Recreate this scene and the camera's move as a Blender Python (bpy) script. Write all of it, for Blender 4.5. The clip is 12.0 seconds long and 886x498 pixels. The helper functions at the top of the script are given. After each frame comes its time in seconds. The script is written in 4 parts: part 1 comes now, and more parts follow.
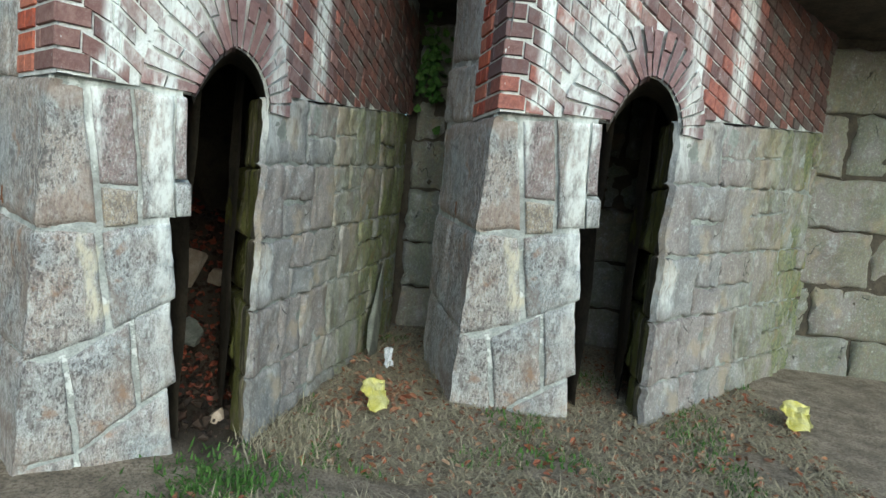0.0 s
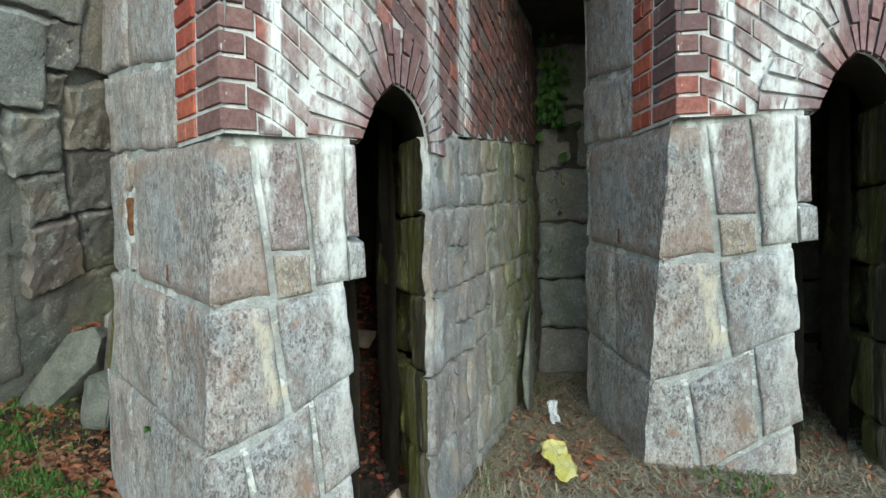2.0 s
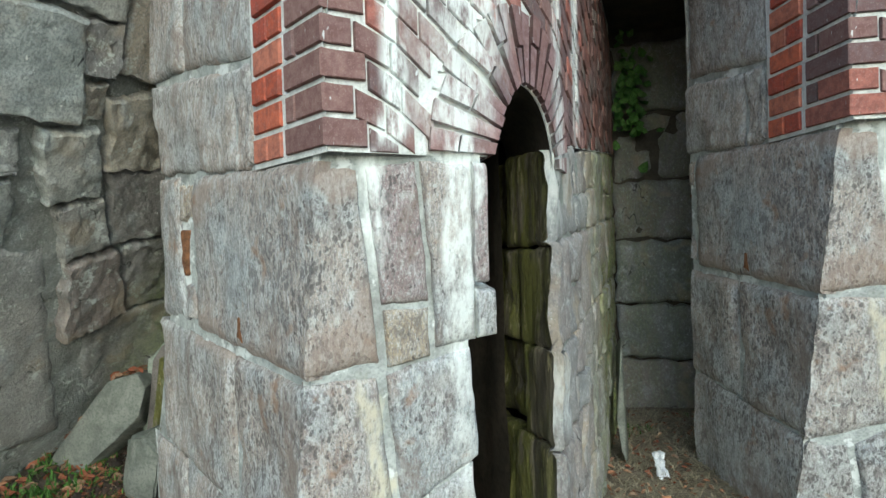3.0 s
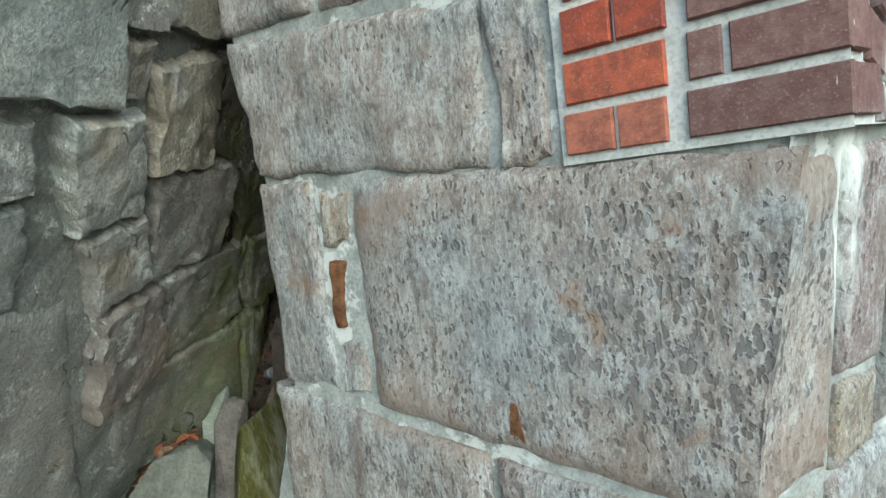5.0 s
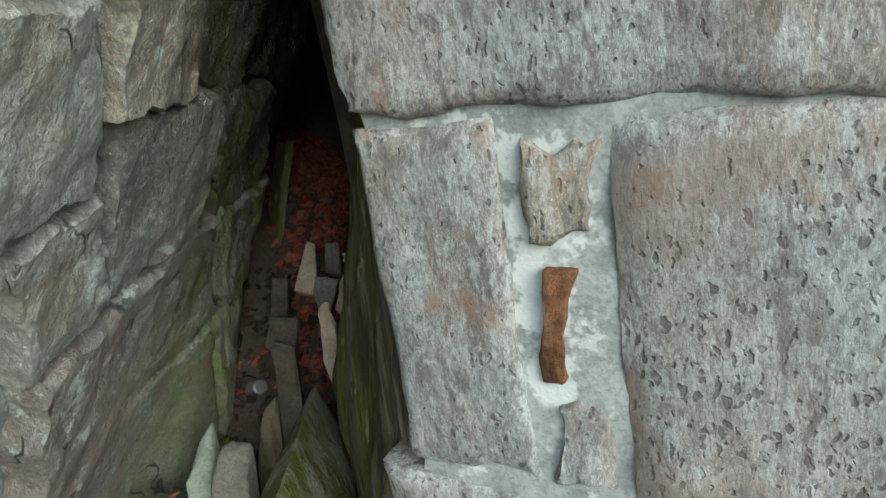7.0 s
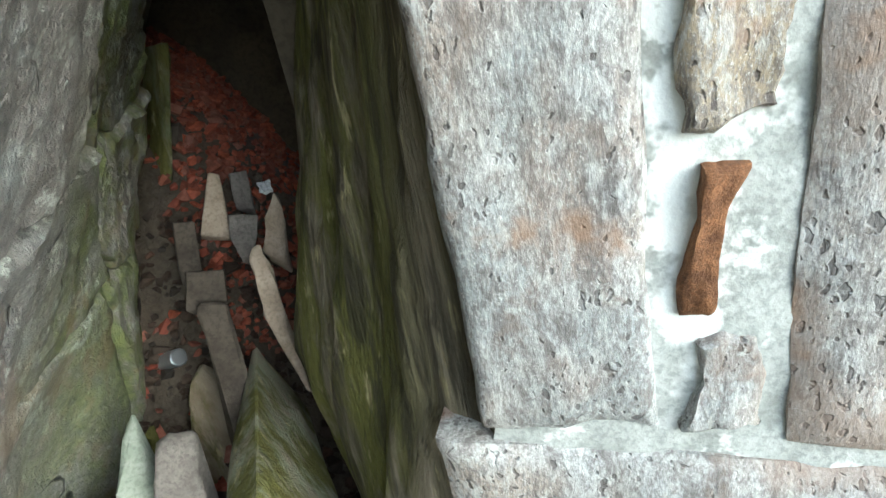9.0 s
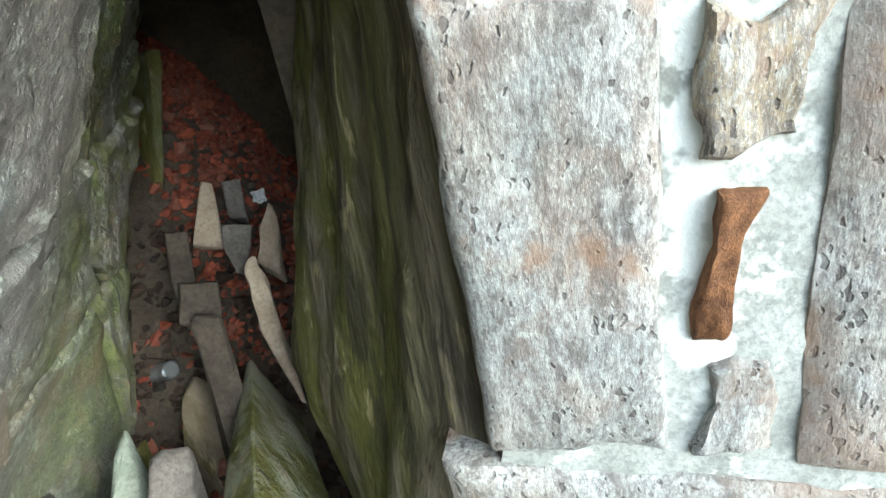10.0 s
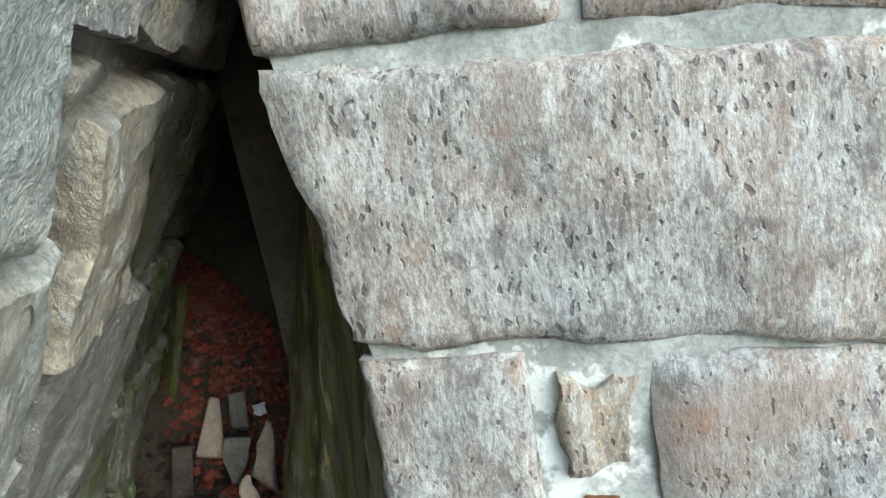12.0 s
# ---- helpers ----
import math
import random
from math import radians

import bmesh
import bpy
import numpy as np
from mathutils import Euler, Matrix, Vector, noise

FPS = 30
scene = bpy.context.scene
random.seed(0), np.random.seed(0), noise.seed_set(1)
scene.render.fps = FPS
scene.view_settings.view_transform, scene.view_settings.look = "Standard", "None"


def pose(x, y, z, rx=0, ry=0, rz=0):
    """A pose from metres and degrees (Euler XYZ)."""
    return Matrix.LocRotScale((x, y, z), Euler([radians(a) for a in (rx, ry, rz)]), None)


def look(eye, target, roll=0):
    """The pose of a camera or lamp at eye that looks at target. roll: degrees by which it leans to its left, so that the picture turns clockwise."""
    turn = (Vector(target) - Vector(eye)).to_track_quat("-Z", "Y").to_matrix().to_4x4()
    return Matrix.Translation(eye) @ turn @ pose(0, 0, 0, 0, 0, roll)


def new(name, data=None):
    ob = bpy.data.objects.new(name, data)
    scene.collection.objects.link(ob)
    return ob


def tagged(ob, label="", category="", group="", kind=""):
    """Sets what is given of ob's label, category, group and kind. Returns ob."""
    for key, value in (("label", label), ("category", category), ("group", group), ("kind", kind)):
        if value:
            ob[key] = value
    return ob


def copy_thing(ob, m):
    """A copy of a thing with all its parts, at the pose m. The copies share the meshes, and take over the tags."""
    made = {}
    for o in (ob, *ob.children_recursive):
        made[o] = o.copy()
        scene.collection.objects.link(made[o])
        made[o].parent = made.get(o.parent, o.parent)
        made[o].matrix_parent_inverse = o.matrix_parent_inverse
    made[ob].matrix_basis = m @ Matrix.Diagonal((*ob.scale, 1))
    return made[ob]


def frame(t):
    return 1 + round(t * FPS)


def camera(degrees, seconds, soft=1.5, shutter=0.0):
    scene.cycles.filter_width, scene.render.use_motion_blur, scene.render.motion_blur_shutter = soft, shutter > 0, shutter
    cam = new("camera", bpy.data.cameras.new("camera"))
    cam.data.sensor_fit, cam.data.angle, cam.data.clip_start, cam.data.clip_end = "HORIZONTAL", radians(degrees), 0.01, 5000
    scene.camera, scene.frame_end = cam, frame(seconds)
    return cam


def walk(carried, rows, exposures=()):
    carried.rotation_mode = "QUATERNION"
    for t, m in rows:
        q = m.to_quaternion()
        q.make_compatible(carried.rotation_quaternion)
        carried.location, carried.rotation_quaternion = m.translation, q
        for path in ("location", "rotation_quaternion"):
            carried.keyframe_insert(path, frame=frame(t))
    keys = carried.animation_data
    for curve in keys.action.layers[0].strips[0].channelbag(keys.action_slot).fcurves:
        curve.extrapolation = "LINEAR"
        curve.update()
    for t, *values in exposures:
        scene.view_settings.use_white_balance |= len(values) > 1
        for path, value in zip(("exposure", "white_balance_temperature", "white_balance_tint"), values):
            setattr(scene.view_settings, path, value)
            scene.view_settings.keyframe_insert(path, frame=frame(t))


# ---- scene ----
cam = camera(75.0, 12.0)
PATH = [
    (0, (0.895, 0.215, 1.187), (0.632, 2.189, 0.998), 5.7),
    (0.5, (0.87, 0.261, 1.19), (0.561, 2.221, 0.944), 4.8),
    (1, (0.786, 0.26, 1.135), (0.438, 2.218, 0.93), 2.6),
    (1.5, (0.605, 0.358, 1.154), (0.153, 2.301, 1.012), 0.7),
    (2, (0.443, 0.474, 1.164), (-0.114, 2.394, 1.096), -1.0),
    (2.5, (0.228, 0.668, 1.231), (-0.388, 2.571, 1.188), -0.9),
    (3, (-0.001, 0.798, 1.255), (-0.621, 2.699, 1.221), -1.8),
    (3.5, (-0.273, 0.893, 1.309), (-0.866, 2.803, 1.281), -3.5),
    (5.5, (-1.107, 1.255, 1.433), (-1.371, 3.22, 1.174), -7.3),
    (6, (-1.257, 1.368, 1.438), (-1.443, 3.333, 1.114), -7.9),
    (6.5, (-1.398, 1.557, 1.502), (-1.495, 3.514, 1.099), -8.4),
    (8.5, (-1.715, 1.894, 1.517), (-1.291, 3.705, 0.784), -10.8),
    (9, (-1.722, 1.956, 1.487), (-1.281, 3.723, 0.66), -11.3),
    (9.5, (-1.72, 1.974, 1.499), (-1.263, 3.728, 0.652), -11.3),
    (10, (-1.734, 1.98, 1.507), (-1.252, 3.733, 0.674), -10.8),
    (10.5, (-1.741, 1.992, 1.514), (-1.247, 3.758, 0.715), -10.9),
    (11, (-1.739, 1.973, 1.554), (-1.225, 3.757, 0.811), -11.1),
    (11.5, (-1.721, 1.919, 1.621), (-1.17, 3.743, 1.013), -11.9),
    (12, (-1.67, 1.809, 1.718), (-1.089, 3.694, 1.385), -9.9),
]
EXPOSURES = [(0.0, -0.02, 5400, -4), (2.5, 0.1, 5400, -4), (3.5, 0.15, 5400, -4), (5.3, 0.15, 5350, -5), (6.7, 0.12, 5350, -5), (8.3, 1.0, 5300, -2), (9.5, 1.2, 5300, -2), (11.0, 1.5, 5300, -2), (11.5, 1.25, 5300, -2), (12.0, 0.85, 5300, -1)]
SKY, SUN = 0.215, 1.15
walk(cam, [(t, look(eye, target, roll)) for t, eye, target, roll in PATH], EXPOSURES)

# ---- world and light ----
W = bpy.data.worlds.new("overcast_sky")
scene.world = W
W.use_nodes = True
nt = W.node_tree
sky = nt.nodes.new("ShaderNodeTexSky")
sky.sky_type, sky.sun_disc = "NISHITA", False
sky.sun_elevation, sky.sun_rotation = radians(28), radians(152)
sky.air_density, sky.dust_density, sky.ozone_density = 1.0, 3.0, 1.0
nt.links.new(sky.outputs[0], nt.nodes["Background"].inputs[0])
nt.nodes["Background"].inputs[1].default_value = SKY
sun = new("sun", bpy.data.lights.new("sun", "SUN"))
sun.data.energy, sun.data.angle, sun.data.color = SUN, radians(75), (1.0, 0.985, 0.96)
sun.matrix_world = look((2.0, -3.9, 3.4), (-1.2, 2.3, 0.8))


# ---- materials ----
class Nodes:
    """Short names for building a node material in world space."""

    def __init__(self, name):
        self.mat = bpy.data.materials.new(name)
        self.mat.use_nodes = True
        self.t = self.mat.node_tree
        self.bsdf = self.t.nodes["Principled BSDF"]
        self.geo = self.t.nodes.new("ShaderNodeNewGeometry")
        self.at = self.t.nodes.new("ShaderNodeTexCoord").outputs["Object"]
        self.obj = self.t.nodes.new("ShaderNodeObjectInfo")

    def add(self, kind, **inputs):
        n = self.t.nodes.new(kind)
        for k, v in inputs.items():
            self.put(n.inputs[k], v)
        return n

    def put(self, socket, v):
        if isinstance(v, bpy.types.NodeSocket):
            self.t.links.new(v, socket)
        else:
            socket.default_value = v

    def pos(self, sx=1, sy=1, sz=1):
        n = self.t.nodes.new("ShaderNodeVectorMath")
        n.operation = "MULTIPLY"
        self.put(n.inputs[0], self.at)
        n.inputs[1].default_value = (sx, sy, sz)
        return n.outputs[0]

    def noise(self, scale, detail=4, rough=0.6, vec=None, distort=0.0):
        n = self.add("ShaderNodeTexNoise", Scale=scale, Detail=detail, Roughness=rough, Distortion=distort)
        self.put(n.inputs["Vector"], vec or self.at)
        return n.outputs["Fac"]

    def cells(self, scale, vec=None):
        n = self.add("ShaderNodeTexVoronoi", Scale=scale)
        self.put(n.inputs["Vector"], vec or self.at)
        return n.outputs["Distance"]

    def ramp(self, v, lo, hi, a=0.0, b=1.0):
        n = self.add("ShaderNodeMapRange")
        n.interpolation_type = "SMOOTHSTEP"
        for i, x in enumerate((v, lo, hi, a, b)):
            self.put(n.inputs[i], x)
        return n.outputs[0]

    def math(self, op, a, b=0.0):
        n = self.t.nodes.new("ShaderNodeMath")
        n.operation = op
        self.put(n.inputs[0], a)
        self.put(n.inputs[1], b)
        return n.outputs[0]

    def mix(self, f, a, b):
        n = self.t.nodes.new("ShaderNodeMix")
        n.data_type = "RGBA"
        self.put(n.inputs[0], f)
        for i, v in ((6, a), (7, b)):
            self.put(n.inputs[i], (*v, 1) if isinstance(v, tuple) else v)
        return n.outputs[2]

    def xyz(self):
        n = self.t.nodes.new("ShaderNodeSeparateXYZ")
        self.put(n.inputs[0], self.at)
        return n.outputs

    def band(self, v, lo, hi, soft):
        return self.math("MULTIPLY", self.ramp(v, lo - soft, lo + soft), self.ramp(v, hi - soft, hi + soft, 1.0, 0.0))

    def cracks(self, scale, width, vec, share):
        """Thin wandering cracks, in part of the surface only."""
        d = self.math("ABSOLUTE", self.math("SUBTRACT", self.noise(scale, 3, 0.5, vec, 0.1), 0.5))
        return self.math("MULTIPLY", self.ramp(d, width * 0.4, width, 1.0, 0.0), self.ramp(self.noise(scale * 0.7 + 1, 2), 0.60 - 0.3 * share, 0.66 - 0.3 * share))

    def bump(self, height, strength, distance=0.01):
        n = self.add("ShaderNodeBump", Strength=strength, Distance=distance)
        self.put(n.inputs["Height"], height)
        self.put(self.bsdf.inputs["Normal"], n.outputs[0])

    def done(self, colour, rough=0.9, spec=0.2):
        self.put(self.bsdf.inputs["Base Color"], (*colour, 1) if isinstance(colour, tuple) else colour)
        self.put(self.bsdf.inputs["Roughness"], rough)
        self.bsdf.inputs["Specular IOR Level"].default_value = spec
        return self.mat


def bloom(n, colour):
    """White lime runs down the arch face, in uneven bands, and a yellowish one below."""
    x, y, z = n.xyz()
    wob = n.math("ADD", x, n.ramp(n.noise(6, 4, 0.7, n.pos(1, 1, 0.35)), 0.3, 0.7, -0.022, 0.022))
    near = n.ramp(y, 2.36, 2.42, 1.0, 0.0)
    rag = n.noise(34, 6, 0.75, n.pos(1, 1, 0.3))
    lean = n.math("SUBTRACT", wob, n.math("MULTIPLY", n.math("SUBTRACT", z, 1.4), 0.05))
    a = n.math("MULTIPLY", n.band(lean, -0.412, -0.345, 0.014), n.ramp(z, 0.35, 1.15, 0.25, 0.82))
    coat = n.math("MULTIPLY", n.band(lean, -0.475, -0.325, 0.03), n.ramp(z, 1.45, 1.56, 0.0, 0.75))
    a = n.math("MAXIMUM", a, n.math("MULTIPLY", coat, n.ramp(n.noise(9, 5, 0.7, n.pos(1, 1, 0.6)), 0.34, 0.52, 0.35, 1.0)))
    b = n.math("MULTIPLY", n.band(wob, -0.528, -0.478, 0.014), n.ramp(z, 1.44, 1.5))
    c = n.math("MULTIPLY", n.band(wob, -0.562, -0.525, 0.012), n.math("MULTIPLY", n.ramp(z, 1.14, 1.3), n.ramp(z, 1.43, 1.47, 0.9, 0.0)))
    m = n.math("MULTIPLY", n.math("MAXIMUM", a, n.math("MAXIMUM", b, c)), near)
    far = n.math("MULTIPLY", n.band(y, 2.55, 2.68, 0.03), n.math("MAXIMUM", n.ramp(z, 1.15, 1.45, 0.0, 0.65), n.math("MULTIPLY", n.band(z, 0.66, 0.86, 0.06), 0.55)))
    far2 = n.math("MULTIPLY", n.band(y, 2.95, 3.12, 0.05), n.ramp(z, 1.4, 1.8, 0.0, 0.8))
    m = n.math("MAXIMUM", m, n.math("MAXIMUM", far, far2))
    m = n.math("MULTIPLY", m, n.ramp(rag, 0.34, 0.58, 0.12, 1.0))
    yel = n.math("MULTIPLY", n.band(wob, -0.607, -0.586, 0.007), n.band(z, 0.60, 0.93, 0.03))
    yel = n.math("MULTIPLY", n.math("MULTIPLY", yel, near), n.ramp(rag, 0.35, 0.6))
    colour = n.mix(n.math("MULTIPLY", yel, 0.8), colour, (0.60, 0.57, 0.44))
    return n.mix(m, colour, (0.76, 0.80, 0.775))


def pier_stone(name="pitted_pier_stone", tint=None):
    n = Nodes(name)
    big = n.noise(3.1, 3)
    mid = n.noise(17, 5, 0.65, n.pos(1.4, 1.4, 0.6))
    fine = n.noise(140, 4, 0.7, n.pos(1.5, 1.5, 0.7))
    col = n.mix(n.ramp(big, 0.38, 0.62), (0.31, 0.345, 0.36), (0.385, 0.325, 0.28))
    col = n.mix(n.ramp(n.noise(4.2, 4, 0.6), 0.53, 0.63, 0.0, 0.8), col, (0.30, 0.235, 0.20))
    col = n.mix(n.ramp(n.obj.outputs["Random"], 0.0, 1.0, 0.0, 0.45), col, (0.385, 0.36, 0.32))
    if tint:
        col = n.mix(0.85, col, tint)
    col = n.mix(n.ramp(mid, 0.48, 0.68, 0.0, 0.25 if tint else 0.75), col, (0.50, 0.52, 0.53))
    col = n.mix(n.ramp(fine, 0.42, 0.60, 0.0, 0.7), col, (0.17, 0.16, 0.155))
    speck = n.noise(330, 3, 0.7, n.pos(1.2, 1.2, 0.7))
    col = n.mix(n.ramp(speck, 0.55, 0.66, 0.0, 0.6), col, (0.62, 0.62, 0.60))
    # dark weathered pits, longer than wide, thicker in places
    warp = n.noise(30, 2, 0.5, n.pos(1.6, 1.6, 0.8))
    x, y, z = n.xyz()
    block = n.math("MULTIPLY", n.band(x, -1.28, -0.60, 0.15), n.band(z, 0.30, 1.40, 0.1))
    vor = n.t.nodes.new("ShaderNodeTexVoronoi")
    bent = n.add("ShaderNodeMixRGB", Fac=0.032)
    n.put(bent.inputs[1], n.pos(1.5, 1.5, 0.72))
    shift = n.add("ShaderNodeTexNoise", Scale=45.0, Detail=3.0)
    n.put(shift.inputs["Vector"], n.at)
    n.put(bent.inputs[2], shift.outputs["Color"])
    n.put(vor.inputs["Vector"], bent.outputs[0])
    vor.inputs["Scale"].default_value = 74
    size = n.t.nodes.new("ShaderNodeSeparateColor")
    n.put(size.inputs[0], vor.outputs["Color"])
    dense = n.math("ADD", n.ramp(n.noise(4.5, 3), 0.36, 0.62, -0.30, -0.06), n.math("MULTIPLY", block, 0.20))
    reach = n.math("ADD", n.math("MULTIPLY", size.outputs[0], 0.52), dense)
    pits = n.ramp(n.math("SUBTRACT", reach, vor.outputs["Distance"]), -0.09, 0.07)
    grain = n.noise(64, 5, 0.75, n.pos(1.7, 1.7, 0.55))
    col = n.mix(n.ramp(grain, 0.50, 0.66, 0.0, 0.6), col, (0.56, 0.57, 0.55))
    col = n.mix(n.ramp(grain, 0.34, 0.46, 0.55, 0.0), col, (0.15, 0.135, 0.125))
    col = n.mix(n.math("MULTIPLY", pits, 0.66), col, (0.075, 0.066, 0.066))
    blot = n.noise(26, 5, 0.7, n.pos(1.3, 1.3, 0.55), 0.5)
    col = n.mix(n.ramp(blot, 0.52, 0.64, 0.0, 0.62), col, (0.125, 0.112, 0.108))
    col = n.mix(n.ramp(blot, 0.34, 0.45, 0.5, 0.0), col, (0.56, 0.575, 0.57))
    col = n.mix(n.ramp(n.noise(5.5, 6, 0.72, n.pos(1.2, 1.2, 0.7), 0.4), 0.52, 0.64, 0.0, 0.55), col, (0.19, 0.148, 0.122))
    lich = n.ramp(n.noise(23, 5, 0.7), 0.60, 0.68)
    col = n.mix(n.math("MULTIPLY", lich, 0.5), col, (0.60, 0.63, 0.62))
    # the largest block: a blue-grey weathered heart, brown where its skin is still on
    dx, dz = n.math("MULTIPLY", n.math("ADD", x, 0.95), 2.3), n.math("MULTIPLY", n.math("SUBTRACT", z, 1.22), 3.7)
    oval = n.math("ADD", n.math("SQRT", n.math("ADD", n.math("MULTIPLY", dx, dx), n.math("MULTIPLY", dz, dz))), n.ramp(n.noise(7, 4, 0.7), 0.3, 0.7, -0.16, 0.16))
    large = n.math("MULTIPLY", n.band(x, -1.34, -0.57, 0.01), n.band(z, 0.94, 1.44, 0.02))
    col = n.mix(n.math("MULTIPLY", large, n.ramp(oval, 0.80, 1.0, 0.0, 0.55)), col, (0.30, 0.235, 0.195))
    col = n.mix(n.math("MULTIPLY", large, n.ramp(oval, 0.2, 0.85, 0.16, 0.0)), col, (0.43, 0.48, 0.50))
    rust = n.math("MULTIPLY", n.ramp(n.noise(7.5, 4), 0.60, 0.70), 0.6)
    col = n.mix(rust, col, (0.30, 0.19, 0.12))
    col = bloom(n, col)
    h = n.math("ADD", n.math("MULTIPLY", mid, 0.5), n.math("ADD", n.math("MULTIPLY", fine, 0.35), n.math("MULTIPLY", pits, -0.35)))
    n.bump(h, 0.75, 0.008)
    return n.done(col, 0.92)


def wall_stone(name, dark, light, moss, moss_from, moss_to):
    """Grey ashlar, greener along y from moss_from to moss_to."""
    n = Nodes(name)
    x, y, z = n.xyz()
    mid = n.noise(13, 5, 0.68, n.pos(1, 1, 0.8))
    fine = n.noise(120, 4, 0.75, n.pos(1, 1, 0.7))
    col = n.mix(n.ramp(n.noise(3, 3), 0.35, 0.65), dark, light)
    col = n.mix(n.ramp(n.obj.outputs["Random"], 0, 1, 0.0, 0.6), col, (0.27, 0.245, 0.225) if "abutment" in name else (0.27, 0.21, 0.19))
    col = n.mix(n.ramp(mid, 0.52, 0.70, 0.0, 0.7), col, (0.42, 0.45, 0.45))
    col = n.mix(n.ramp(fine, 0.42, 0.6, 0.0, 0.55), col, (0.12, 0.125, 0.125))
    grain = n.noise(80, 5, 0.78, n.pos(1.1, 1.1, 0.6))
    col = n.mix(n.ramp(grain, 0.52, 0.68, 0.0, 0.55), col, (0.52, 0.53, 0.50))
    col = n.mix(n.ramp(grain, 0.34, 0.47, 0.4, 0.0), col, (0.15, 0.15, 0.14))
    col = n.mix(n.ramp(n.noise(3.7, 3), 0.56, 0.66, 0.0, 0.45), col, (0.36, 0.29, 0.19))
    lich = n.ramp(n.noise(16, 6, 0.75), 0.62, 0.68)
    col = n.mix(n.math("MULTIPLY", lich, 0.55), col, (0.58, 0.62, 0.58))
    spots = n.ramp(n.noise(120, 2, 0.5), 0.70, 0.74)
    col = n.mix(n.math("MULTIPLY", spots, 0.5), col, (0.65, 0.68, 0.66))
    crack = n.cracks(4.5, 0.010, n.pos(1.3, 1.3, 0.8), 0.12 if "abutment" in name else 0.05)
    if name.startswith("arch"):
        col = n.mix(n.ramp(n.noise(6, 5, 0.7, n.pos(1, 1, 0.5), 0.6), 0.50, 0.66, 0.0, 0.6), col, (0.11, 0.09, 0.075))
        col = n.mix(n.ramp(n.noise(5, 4, 0.7, n.pos(1, 1, 0.5)), 0.56, 0.64, 0.0, 0.45), col, (0.50, 0.50, 0.46))
    if "abutment" in name:
        stain = n.ramp(n.noise(7, 5, 0.7, n.pos(1, 1, 0.3), 0.6), 0.54, 0.63, 0.0, 0.40)
        col = n.mix(stain, col, (0.12, 0.125, 0.115))
        rings = n.ramp(n.noise(9, 6, 0.8), 0.56, 0.63)
        col = n.mix(n.math("MULTIPLY", rings, 0.8), col, (0.60, 0.64, 0.60))
        dash = n.math("MULTIPLY", n.ramp(n.noise(60, 2, 0.5, n.pos(1.3, 1.3, 0.5)), 0.72, 0.75), n.ramp(n.noise(4, 2), 0.44, 0.54))
        col = n.mix(n.math("MULTIPLY", dash, 0.9), col, (0.80, 0.82, 0.78))
    g = n.math("MULTIPLY", n.ramp(y, moss_from, moss_to), n.ramp(n.noise(7 if name.startswith("mossy") else 5, 6, 0.75, n.pos(1, 1, 0.4), 0.5), 0.42 if name.startswith("mossy") else 0.34, 0.56))
    mcol = n.mix(n.ramp(n.noise(40, 5, 0.7), 0.35, 0.65), (0.05, 0.065, 0.014), (0.165, 0.20, 0.05))
    mcol = n.mix(n.ramp(n.noise(12, 4, 0.7, n.pos(1, 1, 0.5)), 0.52, 0.62, 0.0, 0.7), mcol, (0.17, 0.12, 0.035))
    col = n.mix(n.math("MULTIPLY", g, moss), col, mcol)
    col = n.mix(n.math("MULTIPLY", crack, 0.85), col, (0.03, 0.03, 0.025))
    # the slot's shade is mixed into the colour of these stones
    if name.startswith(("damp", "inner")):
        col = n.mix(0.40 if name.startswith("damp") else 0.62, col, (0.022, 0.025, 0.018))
    if name.startswith("arch"):
        col = bloom(n, col)
    n.bump(n.math("SUBTRACT", n.math("ADD", n.math("MULTIPLY", mid, 0.9), n.math("ADD", n.math("MULTIPLY", fine, 0.5), n.math("MULTIPLY", grain, 0.4))), n.math("MULTIPLY", crack, 0.8)), 0.9 if "abutment" in name else 0.6, 0.016 if "abutment" in name else 0.010)
    return n.done(col, 0.30 if "abutment" in name else 0.9, 0.5)


def mossy(name, under, cover):
    n = Nodes(name)
    long = n.noise(14, 6, 0.7, n.pos(1.6, 1.6, 0.12 if cover > 0.72 else 0.8), 0.4)
    fine = n.noise(80, 4, 0.7, n.pos(1, 1, 0.4))
    col = n.mix(n.ramp(long, 0.35, 0.66), under, (0.22, 0.19, 0.14))
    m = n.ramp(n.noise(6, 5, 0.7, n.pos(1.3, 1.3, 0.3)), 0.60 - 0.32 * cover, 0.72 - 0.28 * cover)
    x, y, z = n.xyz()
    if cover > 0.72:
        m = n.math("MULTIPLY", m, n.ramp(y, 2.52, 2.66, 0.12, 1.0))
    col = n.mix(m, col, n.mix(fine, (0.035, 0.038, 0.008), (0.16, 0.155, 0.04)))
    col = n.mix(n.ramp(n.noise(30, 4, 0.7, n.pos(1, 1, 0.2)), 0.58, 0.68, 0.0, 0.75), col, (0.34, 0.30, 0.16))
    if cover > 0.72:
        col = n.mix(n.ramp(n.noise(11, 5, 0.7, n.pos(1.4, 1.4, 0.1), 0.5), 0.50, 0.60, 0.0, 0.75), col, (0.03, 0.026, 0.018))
    n.bump(n.math("ADD", n.math("MULTIPLY", long, 1.4), n.math("MULTIPLY", fine, 0.5)), 0.8, 0.02)
    return n.done(col, 0.85, 0.3)


